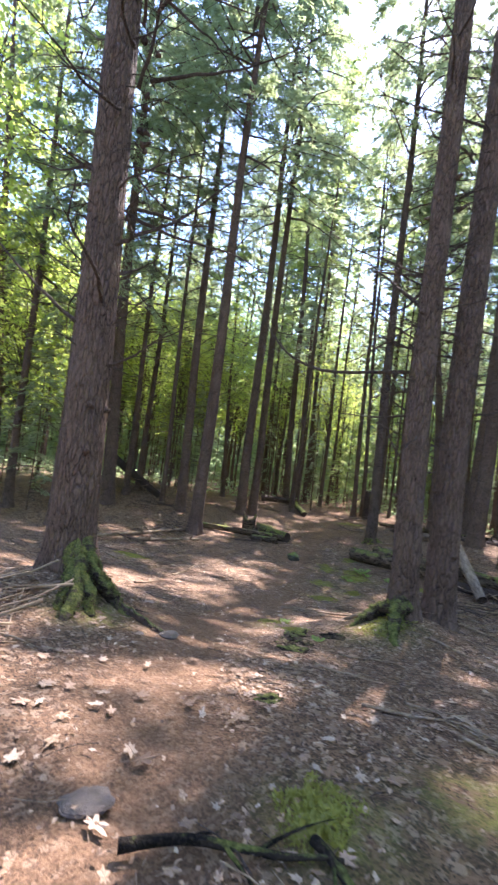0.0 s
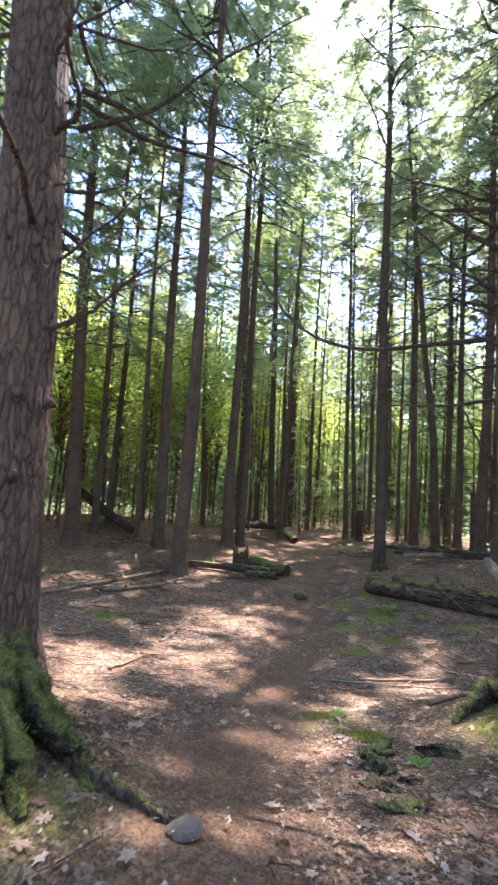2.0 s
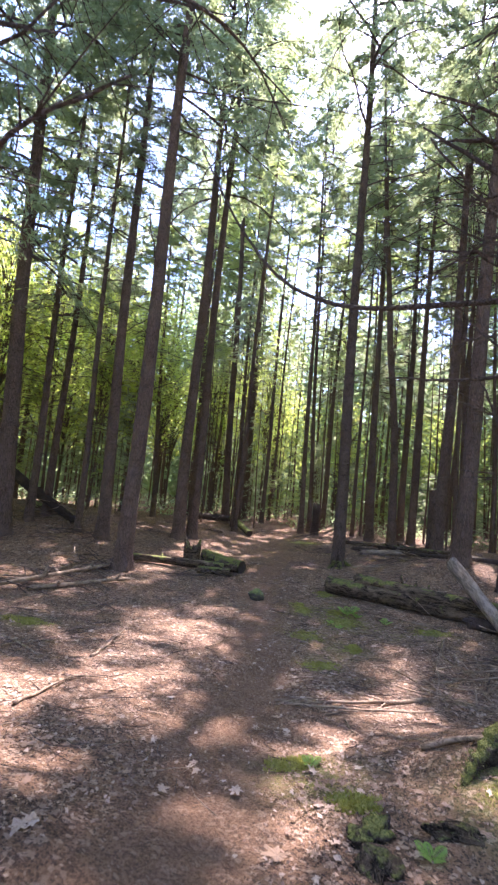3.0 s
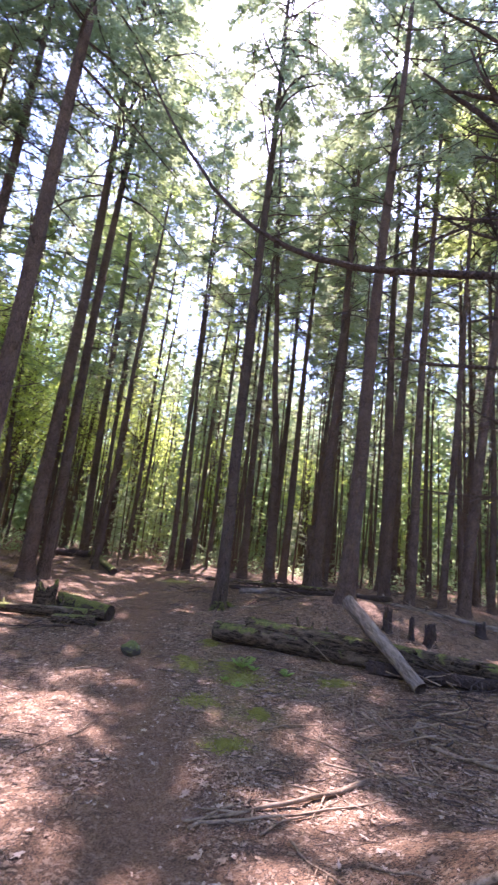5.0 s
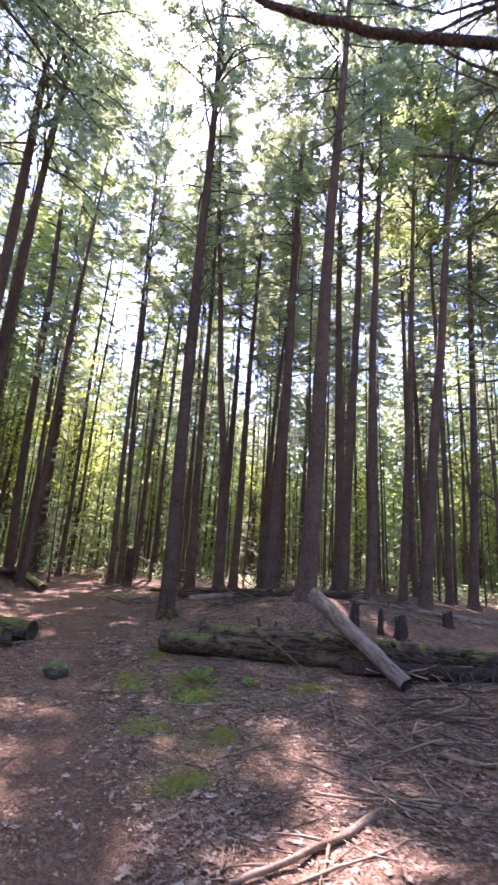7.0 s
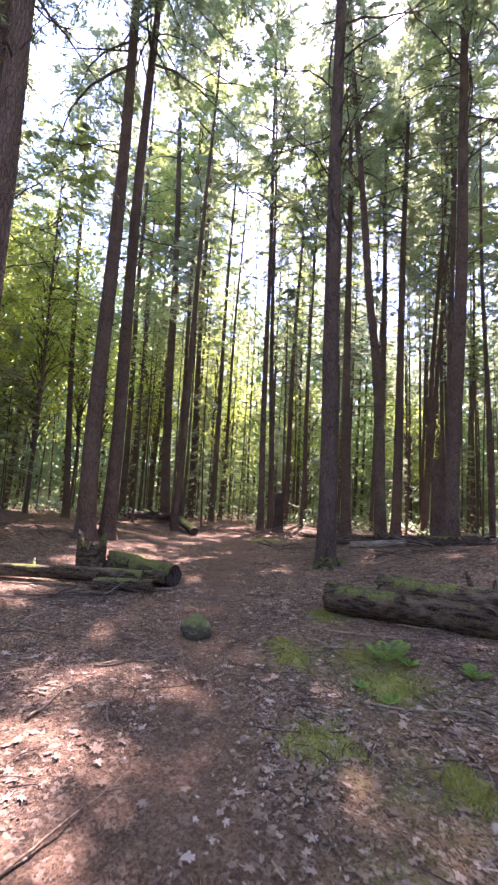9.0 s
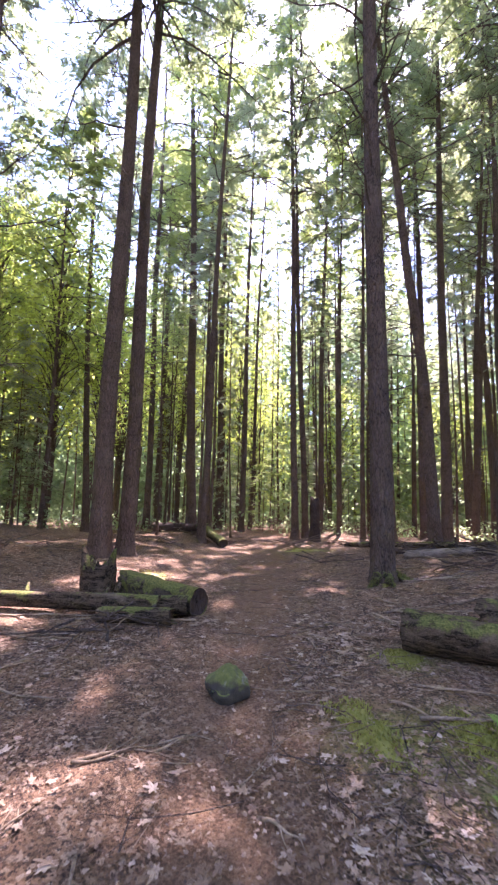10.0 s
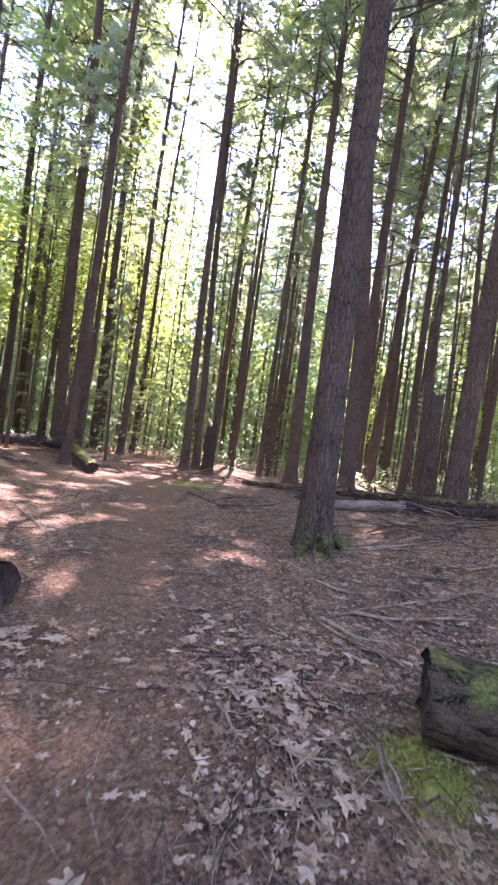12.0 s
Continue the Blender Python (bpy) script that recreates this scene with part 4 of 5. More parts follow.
# the great rotten log with a second one lying on from it, and what lies across
fallen_log((3.69, 14.43, at(3.69, 14.43, 0.2)), (6.6, 11.7, at(6.6, 11.7, 0.17)), 0.2, 0.2, ROTTEN, "thick rotting log with mossy ridged bark and broken end", 41, 2, 0.012, 0.1)
fallen_log((4.35, 14.05, at(4.35, 14.05, 0.36)), (7.9, 10.1, at(7.9, 10.1, 0.26)), 0.2, 0.16, ROTTEN, "long rotting log with knotty stubs resting against another log", 51, 6, 0.1, 0.2)
fallen_log((5.9, 11.9, at(5.9, 11.9, 0.08)), (7.9, 9.75, at(7.9, 9.75, 0.08)), 0.13, 0.1, ROTTEN_DARK, "dark decayed log sunk into the litter", 61, 2, name="decayed_log")
fallen_log((5.93, 10.7, at(5.93, 10.7, 0.1)), (6.25, 13.05, at(6.25, 13.05, 1.02)), 0.115, 0.15, PALE, "bare grey log leaning across the rotting logs", 71, 0, 0.01, 0.02, name="leaning_log")
# the log left of the trail with its stump
fallen_log((1.56, 16.2, at(1.56, 16.2, 0.17)), (-1.5, 17.0, at(-1.5, 17.0, 0.12)), 0.12, 0.1, ROTTEN, "fallen log lying against a mossy log beside the trail", 81, 3, 0.02, 0.1)
fallen_log((1.32, 15.95, at(1.32, 15.95, 0.09)), (0.5, 16.2, at(0.5, 16.2, 0.08)), 0.115, 0.1, ROTTEN, "short broken barkless log under the fallen log", 91, 1, 0.05, 0.1, name="broken_log")
fallen_log((1.73, 16.32, at(1.73, 16.32, 0.17)), (0.72, 17.5, at(0.72, 17.5, 0.2)), 0.185, 0.19, MOSS_LOG, "short log covered in yellow-green moss with dark sawn end", 95, 0, 0.004, 0.05, name="mossy_log")
fallen_log((3.42, 24.9, at(3.42, 24.9, 0.16)), (3.1, 29.2, at(3.1, 29.2, 0.4)), 0.15, 0.18, MOSS_LOG, "mossy log pointing along the trail in the distance", 101, 1, name="mossy_log")
fallen_log((7.6, 24.4, at(7.6, 24.4, 0.09)), (9.7, 17.8, at(9.7, 17.8, 0.09)), 0.07, 0.11, ROTTEN, "long thin fallen trunk along the edge of the stand", 111, 6, name="fallen_log", sag=0.0)
fallen_log((6.9, 19.6, at(6.9, 19.6, 0.09)), (8.0, 18.9, at(8.0, 18.9, 0.09)), 0.1, 0.1, PALE, "short grey log behind a standing hemlock", 121, 0, name="short_log")
fallen_log((9.6, 16.9, at(9.6, 16.9, 0.1)), (13.5, 12.2, at(13.5, 12.2, 0.1)), 0.08, 0.1, PALE, "fallen pale trunk among the standing trees", 131, 4, name="fallen_log")
fallen_log((7.0, 20.6, at(7.0, 20.6, 0.12)), (10.2, 15.9, at(10.2, 15.9, 0.14)), 0.07, 0.09, ROTTEN_DARK, "dark fallen trunk among the standing trees", 135, 4, name="fallen_log")
fallen_log((-6.6, 21.4, at(-6.6, 21.4, 1.3)), (-3.9, 20.2, at(-3.9, 20.2, 0.15)), 0.2, 0.14, ROTTEN_DARK, "dark uprooted trunk leaning among slim trees", 141, 4, name="uprooted_trunk")
fallen_log((1.2, 29.9, at(1.2, 29.9, 0.25)), (3.0, 29.6, at(3.0, 29.6, 0.3)), 0.2, 0.16, ROTTEN_DARK, "dark mossy log at the foot of a distant tree", 151, 3, name="rotten_log")
fallen_log((-3.2, 13.2, at(-3.2, 13.2, 0.05)), (-1.4, 14.9, at(-1.4, 14.9, 0.05)), 0.05, 0.035, STICK, "thin weathered pole lying on the needles", 155, 3, name="fallen_pole")
fallen_log((-4.2, 12.0, at(-4.2, 12.0, 0.05)), (-2.0, 16.0, at(-2.0, 16.0, 0.06)), 0.04, 0.05, STICK, "long thin weathered pole lying on the needles", 158, 4, name="fallen_pole")


def stump(x, y, radius, height, mat, label, seed, spikes=0.25):
    """A broken stump: flared foot, splintered rim round a hollow."""
    r = np.random.default_rng(seed)
    sides = 28
    ang = np.linspace(0, 2 * np.pi, sides, endpoint=False)
    z = np.array((-0.15, 0.0, 0.08, 0.25, 0.5, 0.75, 1.0)) * height
    rim = np.convolve(np.tile(r.uniform(-1, 1, sides), 3), np.ones(3) / 3, "same")[sides:2 * sides]
    v = []
    for i, zz in enumerate(z):
        rr = radius * (1 + 0.5 * math.exp(-max(zz, 0) / (0.25 * height)) * (0.6 + 0.4 * np.cos(5 * ang + seed))) * (1 + 0.05 * r.normal(size=sides))
        top = zz + (spikes * height * rim if i == len(z) - 1 else 0)
        v.append(np.stack([rr * np.cos(ang), rr * np.sin(ang), np.broadcast_to(top, sides)], -1))
    outer = v[-1]
    v.append(outer * np.array((0.8, 0.8, 1.0)) - np.array((0, 0, 0.03)))
    v.append(outer * np.array((0.5, 0.5, 0.75)))
    k = len(v)
    f = [(i * sides + j, i * sides + (j + 1) % sides, (i + 1) * sides + (j + 1) % sides, (i + 1) * sides + j) for i in range(k - 1) for j in range(sides)]
    f.append(tuple((k - 1) * sides + j for j in range(sides)))
    b = Build()
    b.add(np.concatenate(v), f)
    return thing("tree_stump", label, "stump", me=b.mesh("tree_stump", mat), m=pose(x, y, at(x, y)))


stump(0.3, 17.3, 0.24, 0.58, ROTTEN, "dark crumbling stump behind the fallen log", 5, 0.5)
stump(8.0, 13.6, 0.1, 0.5, ROTTEN_DARK, "thin splintered stump behind the rotting logs", 6, 0.4)
stump(8.6, 12.8, 0.13, 0.42, ROTTEN_DARK, "low splintered stump behind the rotting logs", 7, 0.4)
stump(8.35, 13.15, 0.06, 0.5, ROTTEN_DARK, "slim broken stem behind the rotting logs", 8, 0.2)
stump(10.05, 20.1, 0.14, 2.45, BARK, "standing broken snag without a crown", 9, 0.03)
stump(7.5, 27.2, 0.18, 1.7, ROTTEN_DARK, "dark broken snag beside a slim hemlock", 10, 0.1)
stump(11.0, 13.2, 0.12, 0.35, ROTTEN_DARK, "low rotten stump among standing trees", 12, 0.3)


def stone_material(name, bare, tones):
    m, nt, b = material(name)
    v = coords(nt)
    geo = nt.nodes.new("ShaderNodeNewGeometry")
    sep = nt.nodes.new("ShaderNodeSeparateXYZ")
    nt.links.new(geo.outputs["Normal"], sep.inputs[0])
    add = node(nt, "ShaderNodeMath")
    add.operation = "MULTIPLY_ADD"
    nt.links.new(sep.outputs["Z"], add.inputs[0])
    add.inputs[1].default_value = 0.55
    nt.links.new(noise_tex(nt, v, 9, 5, 0.65), add.inputs[2])
    # Mossy top, bare dark sides; the stone's light and shade are put in too.
    mask = ramp(nt, add.outputs[0], (0.58, (0, 0, 0)), (0.9, (1 - bare, 1 - bare, 1 - bare)))
    grey = mixed(nt, noise_tex(nt, v, 14, 5), *tones)
    green = mixed(nt, noise_tex(nt, v, 22, 6, 0.7), (0.03, 0.04, 0.01), (0.25, 0.27, 0.06))
    worn = ramp(nt, noise_tex(nt, coords(nt), 6.5, 5, 0.65), (0.56, (0, 0, 0)), (0.66, (0.85, 0.85, 0.85)))
    green = mixed(nt, worn, green, (0.34, 0.34, 0.25))
    nt.links.new(mixed(nt, mask, grey, green), b.inputs["Base Color"])
    b.inputs["Roughness"].default_value = 0.9
    bumped(nt, b, noise_tex(nt, v, 45, 6, 0.75), 0.9, 0.02)
    return m


STONE = stone_material("mossy_stone", 0.0, ((0.03, 0.026, 0.019), (0.11, 0.095, 0.065)))
BARE_STONE = stone_material("bare_grey_stone", 0.94, ((0.11, 0.08, 0.064), (0.22, 0.168, 0.138)))


def stone(x, y, size, label, seed, mat, lift=0.45):
    """A rounded boulder, flattened and dented, sunk a little into the soil."""
    bm = bmesh.new()
    bmesh.ops.create_icosphere(bm, subdivisions=5, radius=1.0)
    for v in bm.verts:
        n = noise.noise(v.co * 1.3 + Vector((seed, 0, 0))) * 0.22 + noise.noise(v.co * 3.5 + Vector((0, seed, 0))) * 0.07 + noise.noise(v.co * 11) * 0.012
        v.co = v.co * (1 + n)
        if lift > 0.5 and v.co.z < 0.25:
            k = 1 + 0.35 * max(v.co.z - 0.25, -1.0)
            v.co.x, v.co.y = v.co.x * k, v.co.y * k
        if v.co.x < 0:
            v.co.z -= 0.25 * v.co.x * v.co.x * (1 if v.co.z > 0 else -0.3)
        v.co = Vector((v.co.x * size[0], v.co.y * size[1], v.co.z * size[2]))
    me = bpy.data.meshes.new("stone")
    bm.to_mesh(me)
    bm.free()
    me.materials.append(mat)
    me.polygons.foreach_set("use_smooth", [True] * len(me.polygons))
    return thing("boulder", label, "stone", me=me, m=pose(x, y, at(x, y, size[2] * lift), 0, 0, 20))


stone(1.74, 13.97, (0.175, 0.185, 0.15), "rounded green moss-stained stone lying in the trail", 3, STONE, 0.42)
stone(-0.51, 1.95, (0.11, 0.08, 0.024), "flat grey stone half sunk in the trail", 8, BARE_STONE, -0.1)
stone(-0.6, 4.66, (0.1, 0.08, 0.035), "flat blue-grey stone half sunk in the trail", 12, BARE_STONE, 0.1)


# ---------------------------------------------------------------- roots and moss
def root(tree, points, r0, r1, mat, seed):
    """A gnarled root that winds, swells and sinks into the soil, with moss on its back where asked."""
    p = np.array([(x, y, at(x, y) + dz) for x, y, dz in points])
    o = np.array(tree.matrix_basis.translation)
    r = np.random.default_rng(seed)
    n = 34
    s, t = np.linspace(0, 1, len(p)), np.linspace(0, 1, n)
    q = np.stack([np.interp(t, s, p[:, k]) for k in range(3)], -1)
    for _ in range(3):
        q[1:-1] = (q[:-2] + q[1:-1] + q[2:]) / 3
    wave = np.stack([np.sin(9 * t + seed), np.cos(11 * t + 2 * seed), 0.6 * np.sin(13 * t + 3 * seed)], -1)
    q += 0.016 * wave * np.sin(np.pi * t)[:, None]
    sides = 16
    ang = np.linspace(0, 2 * np.pi, sides, endpoint=False)
    lump = r.normal(size=(n, sides))
    for _ in range(2):
        lump = (lump + np.roll(lump, 1, 0) + np.roll(lump, 1, 1) + np.roll(lump, -1, 1)) / 2.4
    tan = np.gradient(q, axis=0)
    tan /= np.linalg.norm(tan, axis=1, keepdims=True)
    side = np.cross(tan, (0, 0, 1.0))
    side /= np.linalg.norm(side, axis=1, keepdims=True)
    up = np.cross(side, tan)
    rad = (r0 + (r1 - r0) * t ** 0.8)[:, None] * (1 + 0.16 * lump + 0.13 * np.sin(3 * ang + 5 * t[:, None] + seed))
    nrm = np.cos(ang)[None, :, None] * side[:, None] + np.sin(ang)[None, :, None] * up[:, None] * 1.15
    v = q[:, None] + rad[..., None] * nrm - o
    b = Build()
    f = [(i * sides + j, i * sides + (j + 1) % sides, (i + 1) * sides + (j + 1) % sides, (i + 1) * sides + j) for i in range(n - 1) for j in range(sides)]
    f += [tuple(range(sides))[::-1], tuple((n - 1) * sides + j for j in range(sides))]
    b.add(v.reshape(-1, 3), f)
    ob = part("root", b.mesh("root", mat), tree, "gnarled surface root")
    if mat is not BARK_MOSSY:
        m = 1500
        i, j = r.integers(2, n, m), r.integers(0, sides, m)
        keep = (nrm[i, j, 2] > -0.1) & (np.sin(i * 0.7 + seed) + np.sin(j * 0.9 + 2 * seed) + r.normal(0, 0.5, m) > -0.9)
        i, j = i[keep], j[keep]
        c = v[i, j] + r.normal(0, 0.012, (len(i), 3))
        d = nrm[i, j] + r.normal(0, 0.5, (len(i), 3))
        w = np.cross(d, r.normal(size=(len(i), 3)))
        w /= np.linalg.norm(w, axis=1, keepdims=True)
        k = r.uniform(0.5, 1.3, (len(i), 1))
        g = Build()
        g.quads(c, d * 0.011 * k, w * 0.006 * k)
        tagged(part("moss_fuzz", g.mesh("moss_fuzz", MOSS_DARK, smooth=False), ob, "olive green moss"), kind="stuff")
    return ob


ROOT_MOSS = log_material("moss_covered_root", (0.02, 0.015, 0.011), (0.085, 0.06, 0.042), (0.22, 0.17, 0.12), 0.74)
root(big_l, [(-1.9, 5.3, 0.3), (-1.72, 4.95, 0.2), (-1.6, 4.6, 0.1), (-1.55, 4.2, -0.06)], 0.13, 0.05, ROOT_MOSS, 1)
root(big_l, [(-1.85, 5.3, 0.32), (-1.55, 5.0, 0.2), (-1.3, 4.95, 0.05), (-1.1, 4.8, -0.06)], 0.12, 0.04, ROOT_MOSS, 2)
root(big_l, [(-1.3, 4.95, 0.04), (-0.95, 4.8, 0.02), (-0.6, 4.75, -0.04)], 0.045, 0.02, BARK_MOSSY, 3)
root(big_l, [(-1.88, 5.2, 0.3), (-1.68, 4.9, 0.22), (-1.5, 4.68, 0.08), (-1.38, 4.5, -0.04)], 0.1, 0.045, ROOT_MOSS, 21)
root(big_l, [(-1.9, 5.2, 0.26), (-1.78, 4.9, 0.14), (-1.72, 4.6, 0.02), (-1.7, 4.4, -0.05)], 0.09, 0.04, ROOT_MOSS, 22)
root(big_l, [(-1.8, 5.25, 0.28), (-1.55, 5.1, 0.16), (-1.4, 5.05, 0.03), (-1.2, 5.0, -0.04)], 0.1, 0.045, ROOT_MOSS, 23)
root(big_r, [(2.36, 6.1, 0.22), (2.18, 6.0, 0.12), (2.12, 5.8, 0.02), (2.05, 5.5, -0.05)], 0.12, 0.05, ROOT_MOSS, 4)
root(big_r, [(2.3, 6.15, 0.2), (2.05, 6.35, 0.1), (1.85, 6.3, 0.0), (1.65, 6.2, -0.06)], 0.11, 0.04, ROOT_MOSS, 5)
root(big_n, [(6.5, 8.6, 0.2), (6.15, 8.45, 0.08), (5.9, 8.35, -0.03)], 0.12, 0.05, ROOT_MOSS, 6)
for k, (dx, dy) in enumerate(((-0.45, -0.35), (0.4, -0.4), (-0.1, -0.55))):
    tree_a = next(o for o in scene.objects if o.name.startswith("hemlock_tree") and abs(o.matrix_basis.translation.x - 5.08) < 0.01)
    root(tree_a, [(5.08 + 0.25 * dx, 17.4 + 0.25 * dy, 0.16), (5.08 + 0.6 * dx, 17.4 + 0.6 * dy, 0.05), (5.08 + dx, 17.4 + dy, -0.04)], 0.08, 0.03, ROOT_MOSS, 10 + k)


def moss_patch(x, y, rx, ry, seed, label="low cushion of yellow-green moss on the ground", tufts=900):
    """An uneven low cushion of moss with short standing tips that thin out at its rim."""
    r = np.random.default_rng(seed)
    ph = r.uniform(0, 6.28, 4)
    rings, sides = 9, 40
    ang = np.linspace(0, 2 * np.pi, sides, endpoint=False)
    edge = 0.75 + 0.18 * np.sin(2 * ang + ph[0]) + 0.14 * np.sin(5 * ang + ph[1]) + 0.1 * np.sin(9 * ang + ph[2])
    v = []
    for i in range(rings):
        u = 1 - i / (rings - 1) * 0.98
        px, py = x + rx * u * edge * np.cos(ang), y + ry * u * edge * np.sin(ang)
        v.append(np.stack([px, py, level(px, py) - 0.035 + 0.05 * (1 - u ** 3) + 0.006 * r.normal(size=sides)], -1))
    f = [(i * sides + j, i * sides + (j + 1) % sides, (i + 1) * sides + (j + 1) % sides, (i + 1) * sides + j) for i in range(rings - 1) for j in range(sides)]
    f.append(tuple((rings - 1) * sides + j for j in range(sides)))
    o = np.array((x, y, at(x, y)))
    b = Build()
    b.add(np.concatenate(v) - o, f)
    ob = thing("moss_patch", label, "moss", "moss on the forest floor", me=b.mesh("moss_patch", MOSS), m=pose(x, y, o[2]))
    a, q = r.uniform(0, 2 * np.pi, tufts), np.sqrt(r.uniform(0, 1, tufts)) * 1.12
    e = np.interp(a, np.append(ang, 2 * np.pi), np.append(edge, edge[0]))
    px, py = rx * q * e * np.cos(a), ry * q * e * np.sin(a)
    pz = level(px + x, py + y) - o[2] + 0.018 * np.clip(1 - q ** 3, 0, 1)
    n = np.stack([r.normal(0, 0.6, tufts), r.normal(0, 0.6, tufts), np.ones(tufts)], -1)
    w = np.cross(n, r.normal(size=(tufts, 3)))
    w /= np.linalg.norm(w, axis=1, keepdims=True)
    g = Build()
    k = r.uniform(0.5, 1.3, (tufts, 1))
    g.quads(np.stack([px, py, pz], -1) + 0.006 * n, n * 0.016 * k, w * 0.006 * k)
    tagged(part("moss_fuzz", g.mesh("moss_fuzz", MOSS, smooth=False), ob), kind="stuff")
    return ob


for i, (x, y, rx, ry) in enumerate(((3.3, 12.25, 0.42, 0.55), (2.63, 13.2, 0.26, 0.5), (2.25, 11.6, 0.34, 0.42), (2.05, 10.15, 0.34, 0.26), (4.87, 11.65, 0.4, 0.28), (3.3, 12.95, 0.25, 0.3),
                                    (0.5, 2.05, 0.22, 0.32), (0.72, 7.05, 0.26, 0.2), (0.95, 6.35, 0.22, 0.18), (-2.6, 11.0, 0.4, 0.25), (5.9, 23.7, 0.7, 0.9), (2.1, 6.0, 0.4, 0.34), (1.1, 18.2, 0.5, 0.4),
                                    (3.55, 14.2, 0.22, 0.2), (-1.4, 1.9, 0.3, 0.2), (1.1, 19.0, 0.6, 0.7), (2.9, 10.9, 0.2, 0.26), (5.0, 17.05, 0.16, 0.12), (3.5, 14.35, 0.2, 0.16))):
    moss_patch(x, y, rx, ry, 400 + i, tufts=1100 if y < 14 else 500)


# ---------------------------------------------------------------- ferns and sprouts
def fern(x, y, size, fronds, seed, label="small bright green fern on the forest floor"):
    r = np.random.default_rng(seed)
    ob = thing("fern", label, "fern", "ferns and sprouts", m=pose(x, y, at(x, y)))
    for i in range(fronds):
        a = 2 * np.pi * i / fronds + r.uniform(-0.4, 0.4)
        d, w = np.array((math.cos(a), math.sin(a), 0)), np.array((-math.sin(a), math.cos(a), 0))
        ln = size * r.uniform(0.75, 1.15)
        s = np.linspace(0, 1, 10)[:, None]
        stem = d * s * ln * 0.85 + np.array((0, 0, 1)) * ln * (1.15 * s - 0.65 * s ** 2)
        b = Build()
        b.tube(stem, 0.003 * (1.1 - s[:, 0]), 4, cap=False)
        n = 14
        t = np.repeat(np.linspace(0.18, 0.98, n), 2)
        sg = np.tile((-1.0, 1.0), n)[:, None]
        base = np.stack([np.interp(t, s[:, 0], stem[:, k]) for k in range(3)], -1)
        pl = (0.3 * ln * np.sin(np.clip(t * 1.1, 0, 1) * np.pi) ** 0.7 + 0.01)[:, None] * 0.5
        al = w * sg + d * 0.45 + np.array((0, 0, -0.15))
        b.quads(base + al * pl, al * pl, d * 0.012 * size / 0.3 + np.array((0, 0, 0.002)))
        part("frond", b.mesh("frond", FERN, smooth=False), ob)
    return ob


fern(3.55, 12.75, 0.3, 9, 1)
fern(3.72, 12.6, 0.14, 6, 2)
fern(4.17, 12.2, 0.2, 7, 3)
fern(5.3, 8.5, 0.15, 6, 4, "pale green fern among fallen sticks")
fern(0.85, 7.0, 0.11, 5, 5, "small yellow-green sprout on a moss patch")
fern(3.0, 12.3, 0.1, 6, 6)
fern(1.15, 5.75, 0.1, 5, 7, "small yellow-green sprout by the trail")
fern(3.05, 11.95, 0.11, 6, 8)


# ---------------------------------------------------------------- fallen sticks
def stick_points(a, b, seed, bow=0.06):
    r = np.random.default_rng(seed)
    t = np.linspace(0, 1, 14)
    ln = math.dist(a, b)
    off = bow * ln * np.sin(t * np.pi) * r.uniform(-1, 1) + np.cumsum(r.normal(0, 0.006, 14)) * ln
    d = np.array((b[0] - a[0], b[1] - a[1])) / ln
    x = a[0] + (b[0] - a[0]) * t - d[1] * off
    y = a[1] + (b[1] - a[1]) * t + d[0] * off
    return np.stack([x, y, level(x, y)], -1)


def fallen_branch(a, b, rad, seed, label="weathered fallen branch with side twigs lying on the litter", lift=0.0, twigs=5, mat=None):
    """A crooked branch that follows the ground, with forks."""
    r = np.random.default_rng(seed)
    p = stick_points(a, b, seed)
    t = np.linspace(0, 1, 14)
    p[:, 2] += rad * 0.7 + 0.012 + lift * t + 0.01 * np.sin(t * 9 + seed)
    o = np.array((p[0, 0], p[0, 1], at(p[0, 0], p[0, 1])))
    mat = mat or STICK
    ob = thing("fallen_branch", label, "branch", "fallen branches", m=pose(*o))
    g = Build()
    g.tube(p - o, rad * (1 - 0.65 * t), 8, rough=0.08 if rad < 0.028 else 0.15)
    part("stem", g.mesh("stem", mat), ob)
    for _ in range(twigs):
        i = r.integers(3, 13)
        d = p[i] - p[i - 1]
        d /= np.linalg.norm(d)
        sd = r.choice((-1, 1)) * r.uniform(0.4, 1.0)
        d = d * 0.8 + sd * np.array((-d[1], d[0], 0)) + np.array((0, 0, r.uniform(0.0, 0.25)))
        u = np.linspace(0, 1, 6)[:, None]
        w = p[i] - o + d * u * r.uniform(0.15, 0.5) * min(1.0, math.dist(a, b)) + np.array((0, 0, -0.08)) * u * u
        w[:, 2] = np.maximum(w[:, 2], level(w[:, 0] + o[0], w[:, 1] + o[1]) - o[2] + 0.006)
        q = Build()
        q.tube(w, max(0.003, rad * 0.42) * (1.1 - u[:, 0]), 5)
        part("twig", q.mesh("twig", mat), ob)
    return ob


